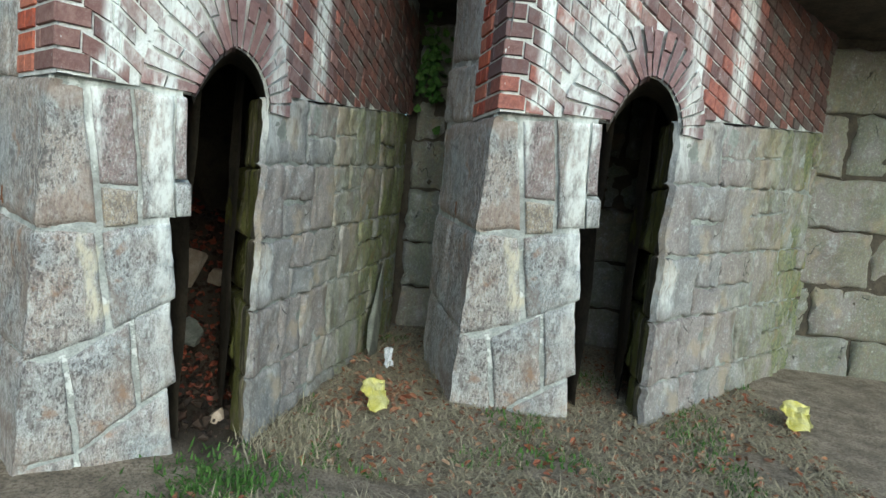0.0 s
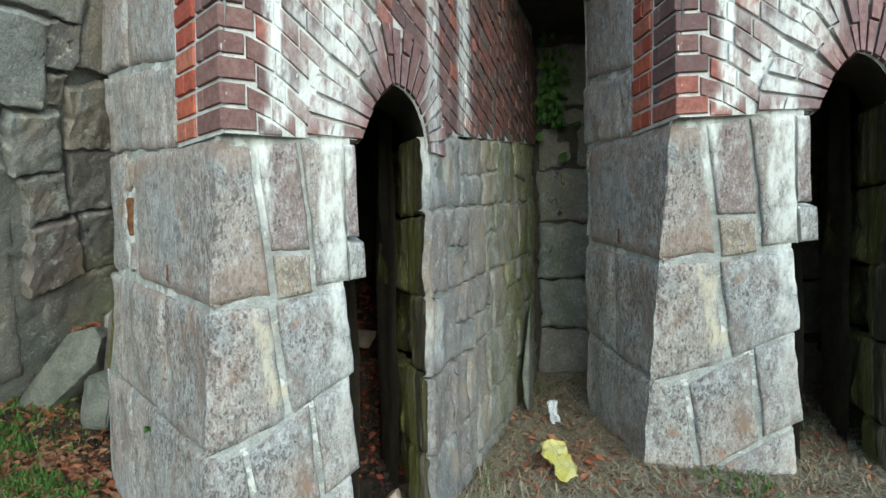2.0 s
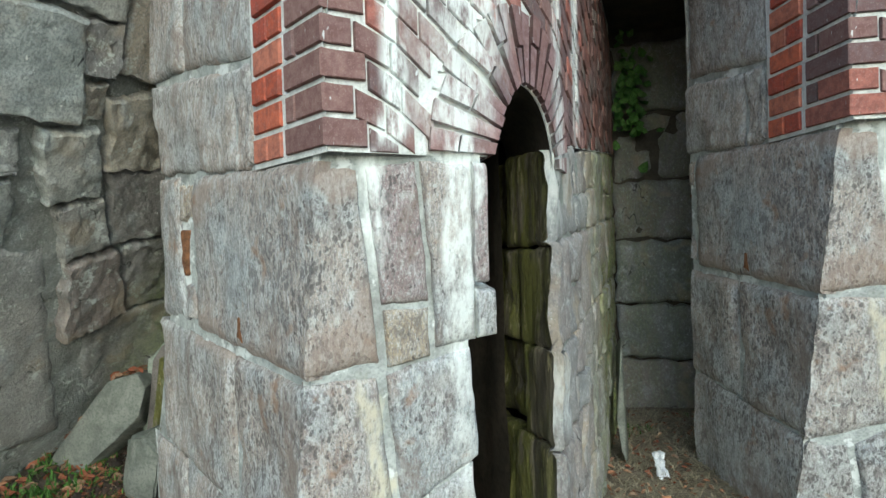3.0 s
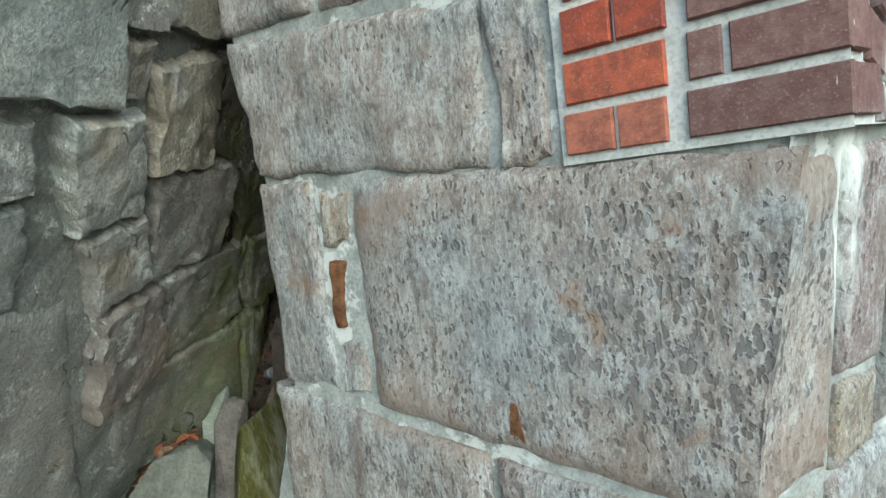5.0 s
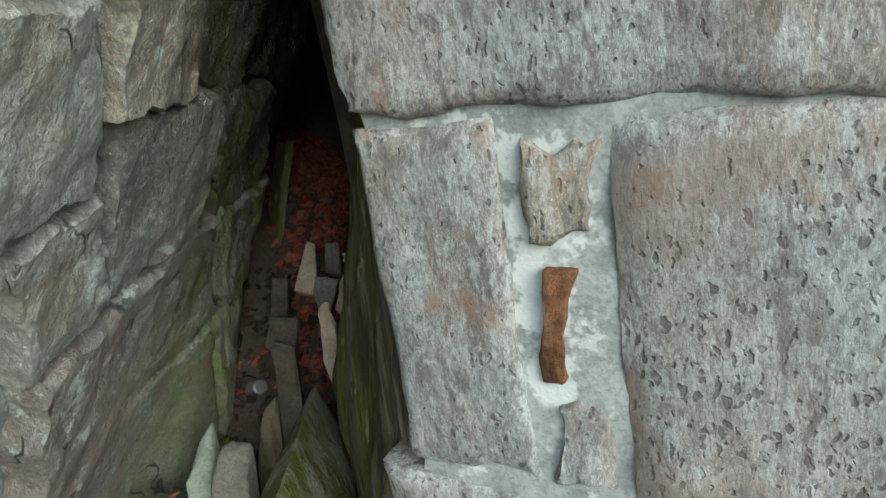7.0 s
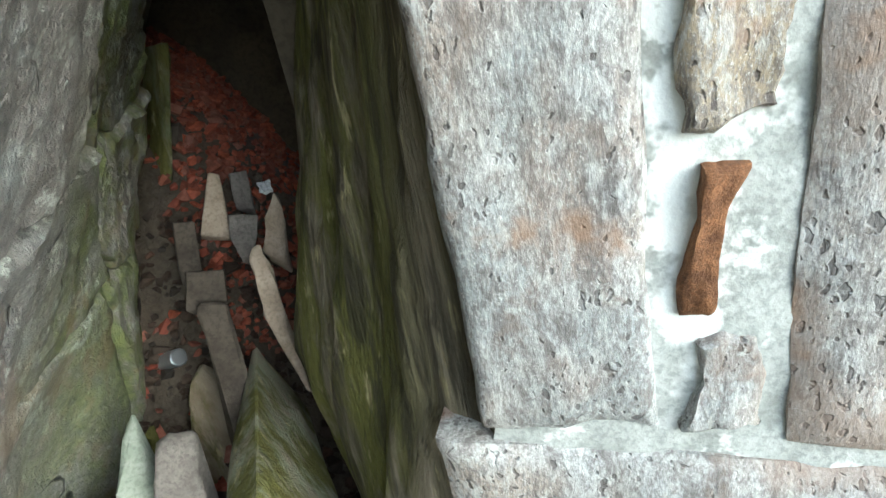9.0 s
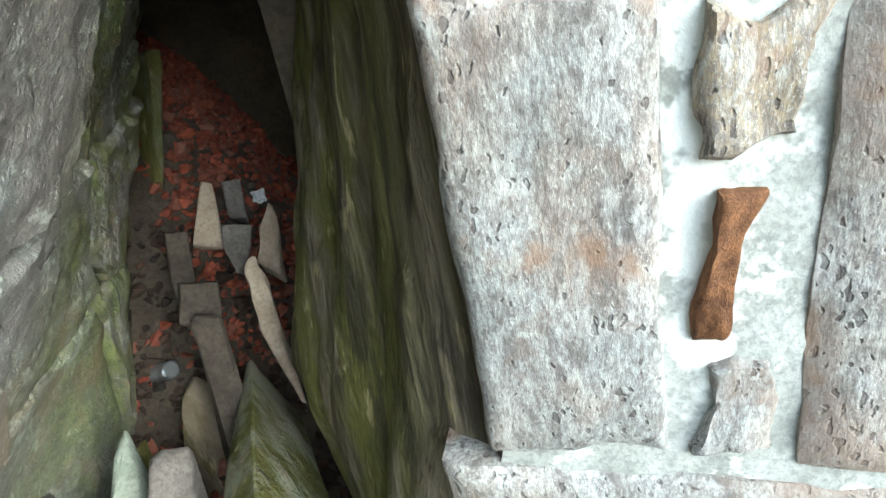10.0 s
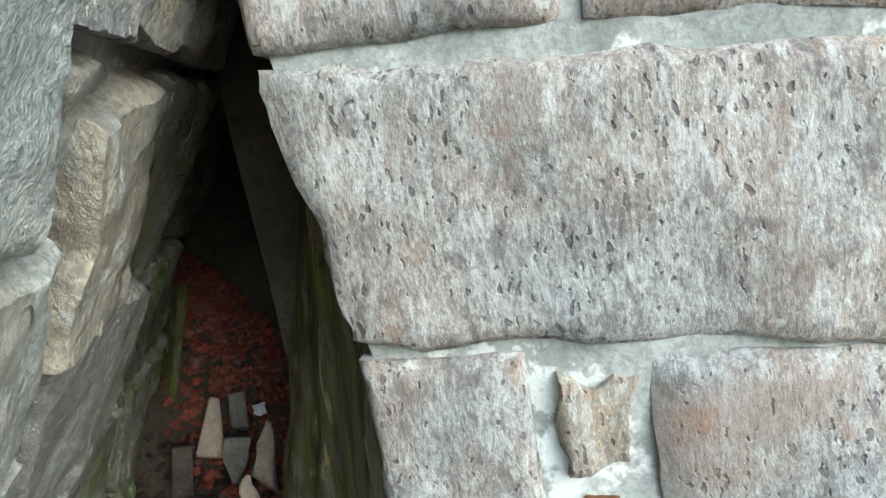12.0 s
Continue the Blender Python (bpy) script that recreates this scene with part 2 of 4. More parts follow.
def brick_mat(name, cols, white=True):
    n = Nodes(name)
    r = n.add("ShaderNodeValToRGB")
    r.color_ramp.interpolation = "CONSTANT"
    for i, c in enumerate(cols):
        at = i / len(cols)
        e = r.color_ramp.elements[i] if i < 2 else r.color_ramp.elements.new(at)
        e.position, e.color = at, (*c, 1)
    n.put(r.inputs[0], n.obj.outputs["Random"])
    mid = n.noise(38, 5, 0.7)
    fine = n.noise(260, 3, 0.6)
    col = n.mix(n.ramp(mid, 0.35, 0.65, 0.0, 0.6), r.outputs[0], (0.12, 0.055, 0.05))
    col = n.mix(n.ramp(fine, 0.55, 0.7, 0.0, 0.3), col, (0.45, 0.36, 0.33))
    if white:
        col = bloom(n, col)
        drips = n.ramp(n.noise(70, 2, 0.5, n.pos(1, 1, 0.3)), 0.71, 0.74)
        col = n.mix(n.math("MULTIPLY", drips, 0.7), col, (0.72, 0.76, 0.76))
    n.bump(n.math("ADD", mid, n.math("MULTIPLY", fine, 0.6)), 0.5, 0.004)
    return n.done(col, 0.85)


def plain_rough(name, a, b, scale, bump=0.5, rough=0.9, white=False, stretch=1.0):
    n = Nodes(name)
    mid = n.noise(scale, 5, 0.65, n.pos(1, 1, stretch))
    fine = n.noise(scale * 9, 3, 0.6, n.pos(1, 1, stretch))
    col = n.mix(n.ramp(mid, 0.32, 0.68), a, b)
    col = n.mix(n.ramp(fine, 0.45, 0.65, 0.0, 0.4), col, tuple(c * 0.55 for c in a))
    if white == "bricks":
        col = bloom(n, col)
    elif white:
        # grime in the joints, and fresh white lime smeared into the wide one
        col = n.mix(n.ramp(n.noise(5, 5, 0.7), 0.48, 0.64, 0.0, 0.45), col, (0.19, 0.19, 0.175))
        x, y, z = n.xyz()
        wx = n.math("ADD", x, n.ramp(n.noise(14, 4, 0.7), 0.3, 0.7, -0.035, 0.035))
        wz = n.math("ADD", z, n.ramp(n.noise(11, 4, 0.7), 0.3, 0.7, -0.05, 0.05))
        lime = n.math("MULTIPLY", n.band(wx, -1.425, -1.36, 0.014), n.band(wz, 1.10, 1.40, 0.03))
        lime = n.math("MAXIMUM", lime, n.math("MULTIPLY", n.ramp(n.noise(8, 5, 0.75), 0.57, 0.63), 0.75))
        col = n.mix(lime, col, (0.74, 0.77, 0.755))
        col = bloom(n, col)
    n.bump(n.math("ADD", mid, n.math("MULTIPLY", fine, 0.4)), bump, 0.01)
    return n.done(col, rough)


def scatter_mat(name, cols, rough=0.8):
    """For joined scattered pieces: a colour for each island."""
    n = Nodes(name)
    r = n.add("ShaderNodeValToRGB")
    for i, c in enumerate(cols):
        at = i / (len(cols) - 1)
        e = r.color_ramp.elements[i] if i < 2 else r.color_ramp.elements.new(at)
        e.position, e.color = at, (*c, 1)
    n.put(r.inputs[0], n.geo.outputs["Random Per Island"])
    fine = n.noise(60, 4)
    col = n.mix(n.ramp(fine, 0.35, 0.65, 0.0, 0.55), r.outputs[0], tuple(0.35 * c for c in cols[0]))
    n.bump(fine, 0.4, 0.005)
    return n.done(col, rough)


def soil():
    """Trodden soil, darker under the arch and in the hollow, where shade is put into the colour."""
    n = Nodes("trodden_soil")
    x, y, z = n.xyz()
    mid, fine = n.noise(8, 5, 0.65), n.noise(70, 4, 0.7)
    col = n.mix(n.ramp(mid, 0.32, 0.68), (0.18, 0.15, 0.11), (0.33, 0.28, 0.21))
    col = n.mix(n.ramp(fine, 0.45, 0.62, 0.0, 0.6), col, (0.07, 0.055, 0.04))
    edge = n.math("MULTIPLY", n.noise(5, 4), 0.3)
    # mask of the soil that is coloured dark for the hollow's shade
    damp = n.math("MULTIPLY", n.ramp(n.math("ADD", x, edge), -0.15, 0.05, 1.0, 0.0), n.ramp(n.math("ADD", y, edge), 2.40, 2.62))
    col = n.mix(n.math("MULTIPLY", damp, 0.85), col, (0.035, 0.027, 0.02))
    n.bump(n.math("ADD", mid, fine), 1.0, 0.012)
    return n.done(col, n.ramp(damp, 0.0, 1.0, 0.95, 0.6))


M_PIER = pier_stone()
M_PINK = pier_stone("purplish_pier_stone", (0.27, 0.20, 0.20))
M_TAN = pier_stone("tan_pier_stone", (0.34, 0.28, 0.19))
M_ARCH = wall_stone("arch_wall_stone", (0.20, 0.205, 0.205), (0.33, 0.325, 0.31), 0.85, 2.9, 4.4)
M_ROCK = wall_stone("old_abutment_stone", (0.40, 0.445, 0.435), (0.53, 0.535, 0.49), 0.9, 2.85, 3.2)
M_OCHRE = wall_stone("ochre_abutment_stone", (0.38, 0.35, 0.27), (0.54, 0.47, 0.34), 0.7, 2.85, 3.2)
M_UMBER = wall_stone("umber_abutment_stone", (0.20, 0.195, 0.19), (0.33, 0.32, 0.305), 0.8, 2.80, 3.1)
# real moss, over a base that also holds some of the crevice's shade
M_GREENROCK = wall_stone("mossy_abutment_stone", (0.10, 0.105, 0.08), (0.19, 0.185, 0.14), 0.8, 2.6, 3.0)
M_PINKROCK = wall_stone("reddish_abutment_stone", (0.24, 0.195, 0.175), (0.36, 0.30, 0.265), 0.75, 2.95, 3.25)
M_JOINTROCK = wall_stone("grey_abutment_packing", (0.19, 0.215, 0.20), (0.29, 0.305, 0.275), 0.7, 2.85, 3.2)
# stones in the recess, coloured dark to stand in for its shade
M_ROCKIN = wall_stone("inner_shaded_abutment_stone", (0.07, 0.075, 0.06), (0.13, 0.13, 0.10), 0.7, 2.6, 3.0)
M_FAR = wall_stone("grey_far_stone", (0.15, 0.155, 0.145), (0.24, 0.235, 0.22), 0.35, 2.0, 3.0)
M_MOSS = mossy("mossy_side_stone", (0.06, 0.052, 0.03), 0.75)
M_MOSSY2 = mossy("green_boulder_stone", (0.21, 0.23, 0.16), 0.45)
# near black: the darkness inside the openings is put into the colour
M_DARK = plain_rough("shade_dark_masonry", (0.05, 0.045, 0.035), (0.09, 0.075, 0.055), 6)
M_MORTAR = plain_rough("grey_lime_mortar", (0.29, 0.31, 0.295), (0.49, 0.515, 0.50), 15, 0.35, 0.95, True)
M_BRICKMORTAR = plain_rough("pale_brick_mortar", (0.52, 0.535, 0.515), (0.72, 0.735, 0.715), 15, 0.3, 0.95, "bricks")
M_EARTHJOINT = plain_rough("open_joint_earth", (0.20, 0.215, 0.195), (0.36, 0.385, 0.355), 9, 0.8)
M_RED = brick_mat("bright_red_brick", [(0.42, 0.095, 0.05), (0.48, 0.13, 0.07), (0.37, 0.08, 0.05), (0.46, 0.17, 0.11)], False)
M_BRICK = brick_mat("weathered_purple_brick", [(0.20, 0.125, 0.115), (0.15, 0.105, 0.105), (0.24, 0.15, 0.135), (0.14, 0.105, 0.105),
                                               (0.33, 0.13, 0.10), (0.23, 0.165, 0.16)])
M_VOUSSOIR = brick_mat("purple_arch_brick", [(0.26, 0.175, 0.175), (0.20, 0.145, 0.15), (0.30, 0.19, 0.18), (0.22, 0.14, 0.135)])
M_RUST = plain_rough("rusty_brick_chip", (0.11, 0.055, 0.03), (0.25, 0.125, 0.06), 55)
M_SOIL = soil()
M_BOULDER = plain_rough("grey_green_boulder", (0.12, 0.13, 0.112), (0.22, 0.23, 0.20), 10, 0.7)
M_SLAB = plain_rough("tan_broken_stone", (0.33, 0.265, 0.20), (0.47, 0.39, 0.31), 13, 0.5)
M_RUBBLE = scatter_mat("brick_rubble", [(0.27, 0.07, 0.042), (0.14, 0.05, 0.035), (0.33, 0.09, 0.05), (0.20, 0.10, 0.075), (0.22, 0.06, 0.04)])
M_LEAF = scatter_mat("dead_leaves", [(0.30, 0.11, 0.055), (0.22, 0.08, 0.045), (0.36, 0.19, 0.10), (0.30, 0.22, 0.14), (0.17, 0.09, 0.06)])
M_STRAW = scatter_mat("dry_grass", [(0.38, 0.33, 0.22), (0.50, 0.44, 0.30), (0.28, 0.24, 0.15), (0.42, 0.39, 0.27)])
M_GREEN = scatter_mat("green_weeds", [(0.05, 0.12, 0.02), (0.10, 0.20, 0.04), (0.07, 0.14, 0.03), (0.14, 0.22, 0.06)])
M_YELLOW = plain_rough("yellow_plastic", (0.55, 0.50, 0.10), (0.66, 0.63, 0.30), 14, 0.4, 0.4)
M_WHITE = plain_rough("white_paper", (0.66, 0.68, 0.70), (0.78, 0.80, 0.82), 14, 0.4, 0.6)
M_CAN = Nodes("bare_metal_can").done((0.60, 0.64, 0.68), 0.3, 0.5)
M_CAN.node_tree.nodes["Principled BSDF"].inputs["Metallic"].default_value = 0.9


# ---- building helpers ----
def part(name, bm, material, parent=None, label="", smooth=True):
    me = bpy.data.meshes.new(name)
    bmesh.ops.recalc_face_normals(bm, faces=bm.faces)
    bm.to_mesh(me)
    bm.free()
    me.materials.append(material)
    if smooth:
        for p in me.polygons:
            p.use_smooth = True
        me.set_sharp_from_angle(angle=radians(50))
    ob = new(name, me)
    if parent:
        ob.parent = parent
    return tagged(ob, label)


def thing(name, label, category, kind="", group=""):
    return tagged(new(name), label, category, group, kind)


def smooth01(v, a, b):
    t = max(0.0, min(1.0, (v - a) / (b - a)))
    return t * t * (3 - 2 * t)


# the planes of the place: points from a place along (a), a height (z) and a distance out of the face (d)
def face_left(a, z, d=0.0):
    return Vector((a - 0.504 * d, 1.523 - 0.583 * a - 0.004 * z - 0.864 * d, z))


def face_arch(a, z, d=0.0):
    return Vector((a + 0.617 * d, 2.691 + 0.8 * a - 0.2 * z - 0.772 * d, z - 0.154 * d))


def face_brick(a, z, d=0.0):
    return Vector((a + 0.727 * d, 2.509 + 1.06 * a - 0.686 * d, z))


def face_wall(a, z, d=0.0):
    return Vector((-0.316 + 0.042 * a + d, a - 0.042 * d, z))


def face_rock(a, z, d=0.0):
    """The leaning abutment: one plane to its inner end, where it steps back into a dark slot."""
    zz = min(z, 2.2)
    back = 0.30 * smooth01(a, 3.37, 3.46) - 0.27 * max(0.0, 1.25 - z) * smooth01(a, 3.0, 3.28) if z < 2.2 else 0.0
    return Vector((-3.167 + 0.115 * a + 0.592 * zz - back + 0.856 * d, a - 0.098 * d, z - 0.507 * d))


def corner_x(z):
    return (-1.168 + 0.196 * z) / 1.383


S_J, S_J2, BRICK_C = 0.45, 0.84, -0.60


def facade(s, z, d=0.0):
    """The brick front: from the pier's corner past the arch to the far end of the wall, by the way s along it."""
    if s <= S_J:
        return face_brick(BRICK_C + (s / S_J) * (-0.318 - BRICK_C), z, d)
    p, q = face_brick(-0.318, z), face_wall(2.556, z)
    if s <= S_J2:
        return p.lerp(q, (s - S_J) / (S_J2 - S_J)) + Vector((0.95, -0.31, 0)) * d
    return face_wall(2.556 + (s - S_J2), z, d)


def rock_noise(p, size, seed=0.0):
    return noise.fractal(Vector((p.x * size + seed, p.y * size, p.z * size * 0.6)), 0.9, 2.1, 4)


def block(bm, fn, q, out=0.0, depth=0.12, rough=0.006, pillow=0.013, wob=0.005, n=12, closed=(1, 1, 1, 1), seed=0.0, rim=0.07, tilt=(0.0, 0.0), hewn=0.0):
    """A hewn stone on a face: q is its corners (a, z) from the lower left on round, closed says which of the sides
    (left, lower, right, upper) are rounded off into a joint."""
    (a0, z0), (a1, z1), (a2, z2), (a3, z3) = q
    rows = []
    steps = [0.0, rim * 0.4, rim] + [rim + (1 - 2 * rim) * i / (n - 4) for i in range(1, n - 4)] + [1 - rim, 1 - rim * 0.4, 1.0]
    n = len(steps) - 1
    for v in steps:
        row = []
        for u in steps:
            a = (a0 * (1 - u) + a1 * u) * (1 - v) + (a3 * (1 - u) + a2 * u) * v
            z = (z0 * (1 - u) + z1 * u) * (1 - v) + (z3 * (1 - u) + z2 * u) * v
            p = fn(a, z)
            edge = 1.0
            for k, e in enumerate((u, v, 1 - u, 1 - v)):
                if closed[k]:
                    edge = min(edge, 1 - (1 - min(1, e / rim)) ** 2.2)
            a += wob * rock_noise(p, 16, 3.1 + seed) * max(closed[0] * max(0, 1 - u / 0.2), closed[2] * max(0, 1 - (1 - u) / 0.2))
            z += wob * rock_noise(p, 16, 7.7 + seed) * max(closed[1] * max(0, 1 - v / 0.2), closed[3] * max(0, 1 - (1 - v) / 0.2))
            d = tilt[0] * (u - 0.5) + tilt[1] * (v - 0.5)
            if hewn:
                d += hewn * math.floor(3 * rock_noise(p, 5, seed + 9) + 0.5) / 3
            d += out - pillow * (1 - edge) + rough * rock_noise(p, 9, seed) + 0.4 * rough * rock_noise(p, 31, seed)
            row.append(bm.verts.new(fn(a, z, d)))
        rows.append(row)
    for j in range(n):
        for i in range(n):
            bm.faces.new((rows[j][i], rows[j][i + 1], rows[j + 1][i + 1], rows[j + 1][i]))
    rim = rows[0] + [r[-1] for r in rows[1:]] + rows[-1][-2::-1] + [r[0] for r in rows[-2:0:-1]]
    mid_a, mid_z = (a0 + a1 + a2 + a3) / 4, (z0 + z1 + z2 + z3) / 4
    inward = (fn(mid_a, mid_z, -depth) - fn(mid_a, mid_z, 0))
    back = [bm.verts.new(v.co + inward) for v in rim]
    for i in range(len(rim)):
        k = (i + 1) % len(rim)
        bm.faces.new((rim[i], back[i], back[k], rim[k]))
    return bm


def stone(fn, q, mat, parent, label="", **kw):
    bm = bmesh.new()
    block(bm, fn, q, **kw)
    return part("stone", bm, mat, parent, label)


def sheet(fn, a0, a1, z0, z1, na, nz, d=0.0, rough=0.0, name="mortar", mat=None, parent=None, label=""):
    bm = bmesh.new()
    g = [[None] * (na + 1) for _ in range(nz + 1)]
    for j in range(nz + 1):
        for i in range(na + 1):
            a, z = a0 + (a1 - a0) * i / na, z0 + (z1 - z0) * j / nz
            p = fn(a, z)
            g[j][i] = bm.verts.new(fn(a, z, d + rough * rock_noise(p, 14)))
    for j in range(nz):
        for i in range(na):
            bm.faces.new((g[j][i], g[j][i + 1], g[j + 1][i + 1], g[j + 1][i]))
    return part(name, bm, mat, parent, label)


def hull(size, seed, n=14, squash=1.0):
    """A broken stone: the hull of random points in a box, its edges knocked off."""
    rnd = random.Random(seed)
    bm = bmesh.new()
    for _ in range(n):
        v = Vector((rnd.uniform(-1, 1), rnd.uniform(-1, 1), rnd.uniform(-1, 1)))
        v = v / max(abs(c) for c in v) * rnd.uniform(0.8, 1.0)
        bm.verts.new((v.x * size[0] / 2, v.y * size[1] / 2, v.z * size[2] / 2))
    r = bmesh.ops.convex_hull(bm, input=bm.verts)
    bmesh.ops.delete(bm, geom=list({g for g in r["geom_unused"] + r["geom_interior"] if isinstance(g, bmesh.types.BMVert)}), context="VERTS")
    return bm


def boulder(name, label, place, size, turn, seed, mat, category="stone", group="", n=16, parent=None):
    bm = hull(size, seed, n)
    bmesh.ops.bevel(bm, geom=bm.edges, offset=min(size) * 0.07, segments=2, affect="EDGES", clamp_overlap=True)
    bmesh.ops.triangulate(bm, faces=bm.faces)
    bmesh.ops.subdivide_edges(bm, edges=[e for e in bm.edges if e.calc_length() > min(size) * 0.3], cuts=2)
    for v in bm.verts:
        v.co += v.normal * min(size) * 0.03 * noise.fractal(v.co * (9 / max(size)) + Vector((seed, 0, 0)), 0.9, 2.0, 3)
    ob = part(name, bm, mat, parent)
    ob.matrix_world = pose(*place, *turn)
    return tagged(ob, label, category, group)


def ground_z(x, y):
    h = 0.02 * math.sin(2.1 * x + 0.5) * math.sin(1.7 * y)
    h += 0.22 * smooth01(-x, 1.45, 2.7) * smooth01(y, 1.6, 2.9)
    h += 0.05 * smooth01(x, 0.1, 1.0) * smooth01(y, 3.0, 5.0)
    deep = smooth01(y, 2.5, 3.05) * smooth01(-x, 1.25, 1.8)
    h += 0.12 * deep
    h += 0.97 * math.exp(-((x + 2.05) / 0.5) ** 2) * smooth01(y, 3.0, 3.75)
    h += 0.75 * smooth01(y, 2.8, 4.2) * smooth01(-x, 0.35, 1.3) * (1 - smooth01(-x, 1.3, 1.7) * 0.6)
    return h + 0.012 * noise.fractal(Vector((x * 5, y * 5, 0)), 1.0, 2.0, 3)


# ---- ground ----
def build_ground():
    bm = bmesh.new()
    xs = [-60, -25, -10, -5] + [-3.4 + 0.06 * i for i in range(104)] + [4, 6, 10, 25, 60]
    ys = [-60, -25, -10, -4, -2, -1] + [-0.5 + 0.06 * i for i in range(100)] + [7, 10, 25, 60]
    g = [[bm.verts.new((x, y, ground_z(x, y))) for x in xs] for y in ys]
    for j in range(len(ys) - 1):
        for i in range(len(xs) - 1):
            bm.faces.new((g[j][i], g[j][i + 1], g[j + 1][i + 1], g[j + 1][i]))
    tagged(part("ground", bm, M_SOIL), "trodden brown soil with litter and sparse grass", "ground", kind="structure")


build_ground()

# ---- pier: big pitted stones, a brick edge above ----
pier = thing("bridge_pier", "tall pier of pitted grey-pink stone blocks with a brick corner", "pier", "structure")


def edge_x(z):
    """The pier's edge at the crevice."""
    if z > 1.5:
        return -1.60 - 0.115 * (z - 1.5)
    if z > 1.0:
        return -1.598
    return -1.598 - 0.40 * min(1.0 - z, 0.45) - 0.1 * max(0, 0.55 - z)


def side(a, z, d=0.0):
    """The pier's mossy flank along the crevice, from its front edge (a 0) to its back (a 1)."""
    e = face_left(edge_x(z) + 0.035, z, -0.02)
    back = Vector((-1.67 - 0.28 * min(1.43 - z, 0.50) + 0.13 * max(0.0, 0.88 - z), 2.95, z))
    p = e.lerp(back, a)
    return p + Vector((-0.96, -0.27, 0)) * d


def j0(a):
    return 0.46 + 0.09 * smooth01(-a, 0.85, 1.6)


def j1(a):
    return 0.93 + 0.08 * smooth01(-a, 0.75, 1.6)


def j2(a):
    return 1.445 + 0.06 * smooth01(-a, 0.9, 1.6)


def j3(a):
    return 1.72 + 0.12 * smooth01(-a, 0.8, 1.6)


def course(fn, cuts, low, high, gap=0.008, mat=None, parent=None, first=(1, 1), **kw):
    """Stones of one course between the heights low(a) and high(a), cut at the given places."""
    for k in range(len(cuts) - 1):
        closed = (1 if k or first[0] else 0, 1, 1 if k < len(cuts) - 2 or first[1] else 0, 1)

        def cut(i, z, g):
            return cuts[i](z) if callable(cuts[i]) else cuts[i] + g
        mid = (low(cut(k, 0.7, 0)) + high(cut(k, 0.7, 0))) / 2
        a, b = cut(k, mid, gap), cut(k + 1, mid, -gap)
        zs = [low(a) + gap, low(b) + gap, high(b) - gap, high(a) - gap]
        stone(fn, ((cut(k, zs[0], gap), zs[0]), (cut(k + 1, zs[1], -gap), zs[1]), (cut(k + 1, zs[2], -gap), zs[2]), (cut(k, zs[3], gap), zs[3])), mat, parent,
              closed=closed, seed=k * 1.7 + a, **kw)


def zero(a):
    return -0.25


def top1(a):
    return 2.20


def top2(a):
    return 2.75


course(face_left, [-1.76, -1.46, corner_x], zero, j0, mat=M_PIER, parent=pier, first=(1, 0), n=16, rough=0.012)
course(face_left, [-1.655, -1.075, corner_x], j0, j1, mat=M_PIER, parent=pier, first=(1, 0), n=16, rough=0.012)
course(face_left, [edge_x, -1.425], j1, j2, mat=M_PIER, parent=pier, n=14, gap=0.01, rough=0.010)
course(face_left, [edge_x, -1.01, -0.915], j2, j3, mat=M_PIER, parent=pier, n=20, gap=0.009, rough=0.013, wob=0.012)
course(face_left, [edge_x, -1.35, -0.90], j3, top1, mat=M_PIER, parent=pier, n=14, rough=0.012)
course(face_left, [edge_x, -1.22, -0.88], top1, top2, mat=M_PIER, parent=pier, n=10)


def corner_stone():
    """The largest block, which goes round the corner below the bricks."""
    bm = bmesh.new()
    g = 0.01
    c0, c1 = corner_x(0.94), corner_x(1.44)
    block(bm, face_left, ((-1.325, j1(-1.325) + g), (c0, 0.94), (c1, 1.43), (-1.325, j2(-1.325) - g)), n=22, closed=(1, 1, 0, 1), rough=0.010)
    block(bm, face_arch, ((c0, 0.94), (-0.57, 0.955), (-0.568, 1.425), (c1, 1.43)), n=18, closed=(0, 1, 1, 1), rough=0.010, pillow=0.02)
    part("stone", bm, M_PIER, pier, "largest pitted corner block")


corner_stone()
# fillers in the wide upright joint
stone(face_left, ((-1.405, 1.335), (-1.355, 1.345), (-1.328, 1.452), (-1.408, 1.458)), M_TAN, pier, n=14, out=-0.006, wob=0.022, rough=0.012)
stone(face_left, ((-1.408, 1.165), (-1.38, 1.165), (-1.378, 1.303), (-1.398, 1.305)), M_RUST, pier, "rusty orange brick chip", n=14, out=-0.005, pillow=0.006, wob=0.014, rough=0.014)
stone(face_left, ((-1.415, 1.02), (-1.345, 1.015), (-1.352, 1.135), (-1.395, 1.145)), M_PIER, pier, n=14, out=-0.005, wob=0.022, rough=0.012)
stone(face_left, ((-1.035, 1.00), (-1.005, 0.985), (-1.01, 1.055), (-1.028, 1.06)), M_RUST, pier, n=10, out=0.002, pillow=0.008, wob=0.012)


def r0(a):
    return 0.44 + 0.24 * smooth01(a, -0.75, -0.36)


def r00(a):
    return 0.02 + 0.32 * smooth01(a, -0.78, -0.34)


def r1(a):
    return 0.935 + 0.06 * smooth01(a, -0.6, -0.34)


course(face_arch, [corner_x, -0.69, -0.42], zero, r00, mat=M_PIER, parent=pier, n=12, first=(0, 1))
course(face_arch, [corner_x, -0.685, -0.51, -0.395], r00, r0, mat=M_PIER, parent=pier, n=14, first=(0, 1))
course(face_arch, [corner_x, -0.57, -0.378], r0, r1, mat=M_PIER, parent=pier, n=16, first=(0, 1))
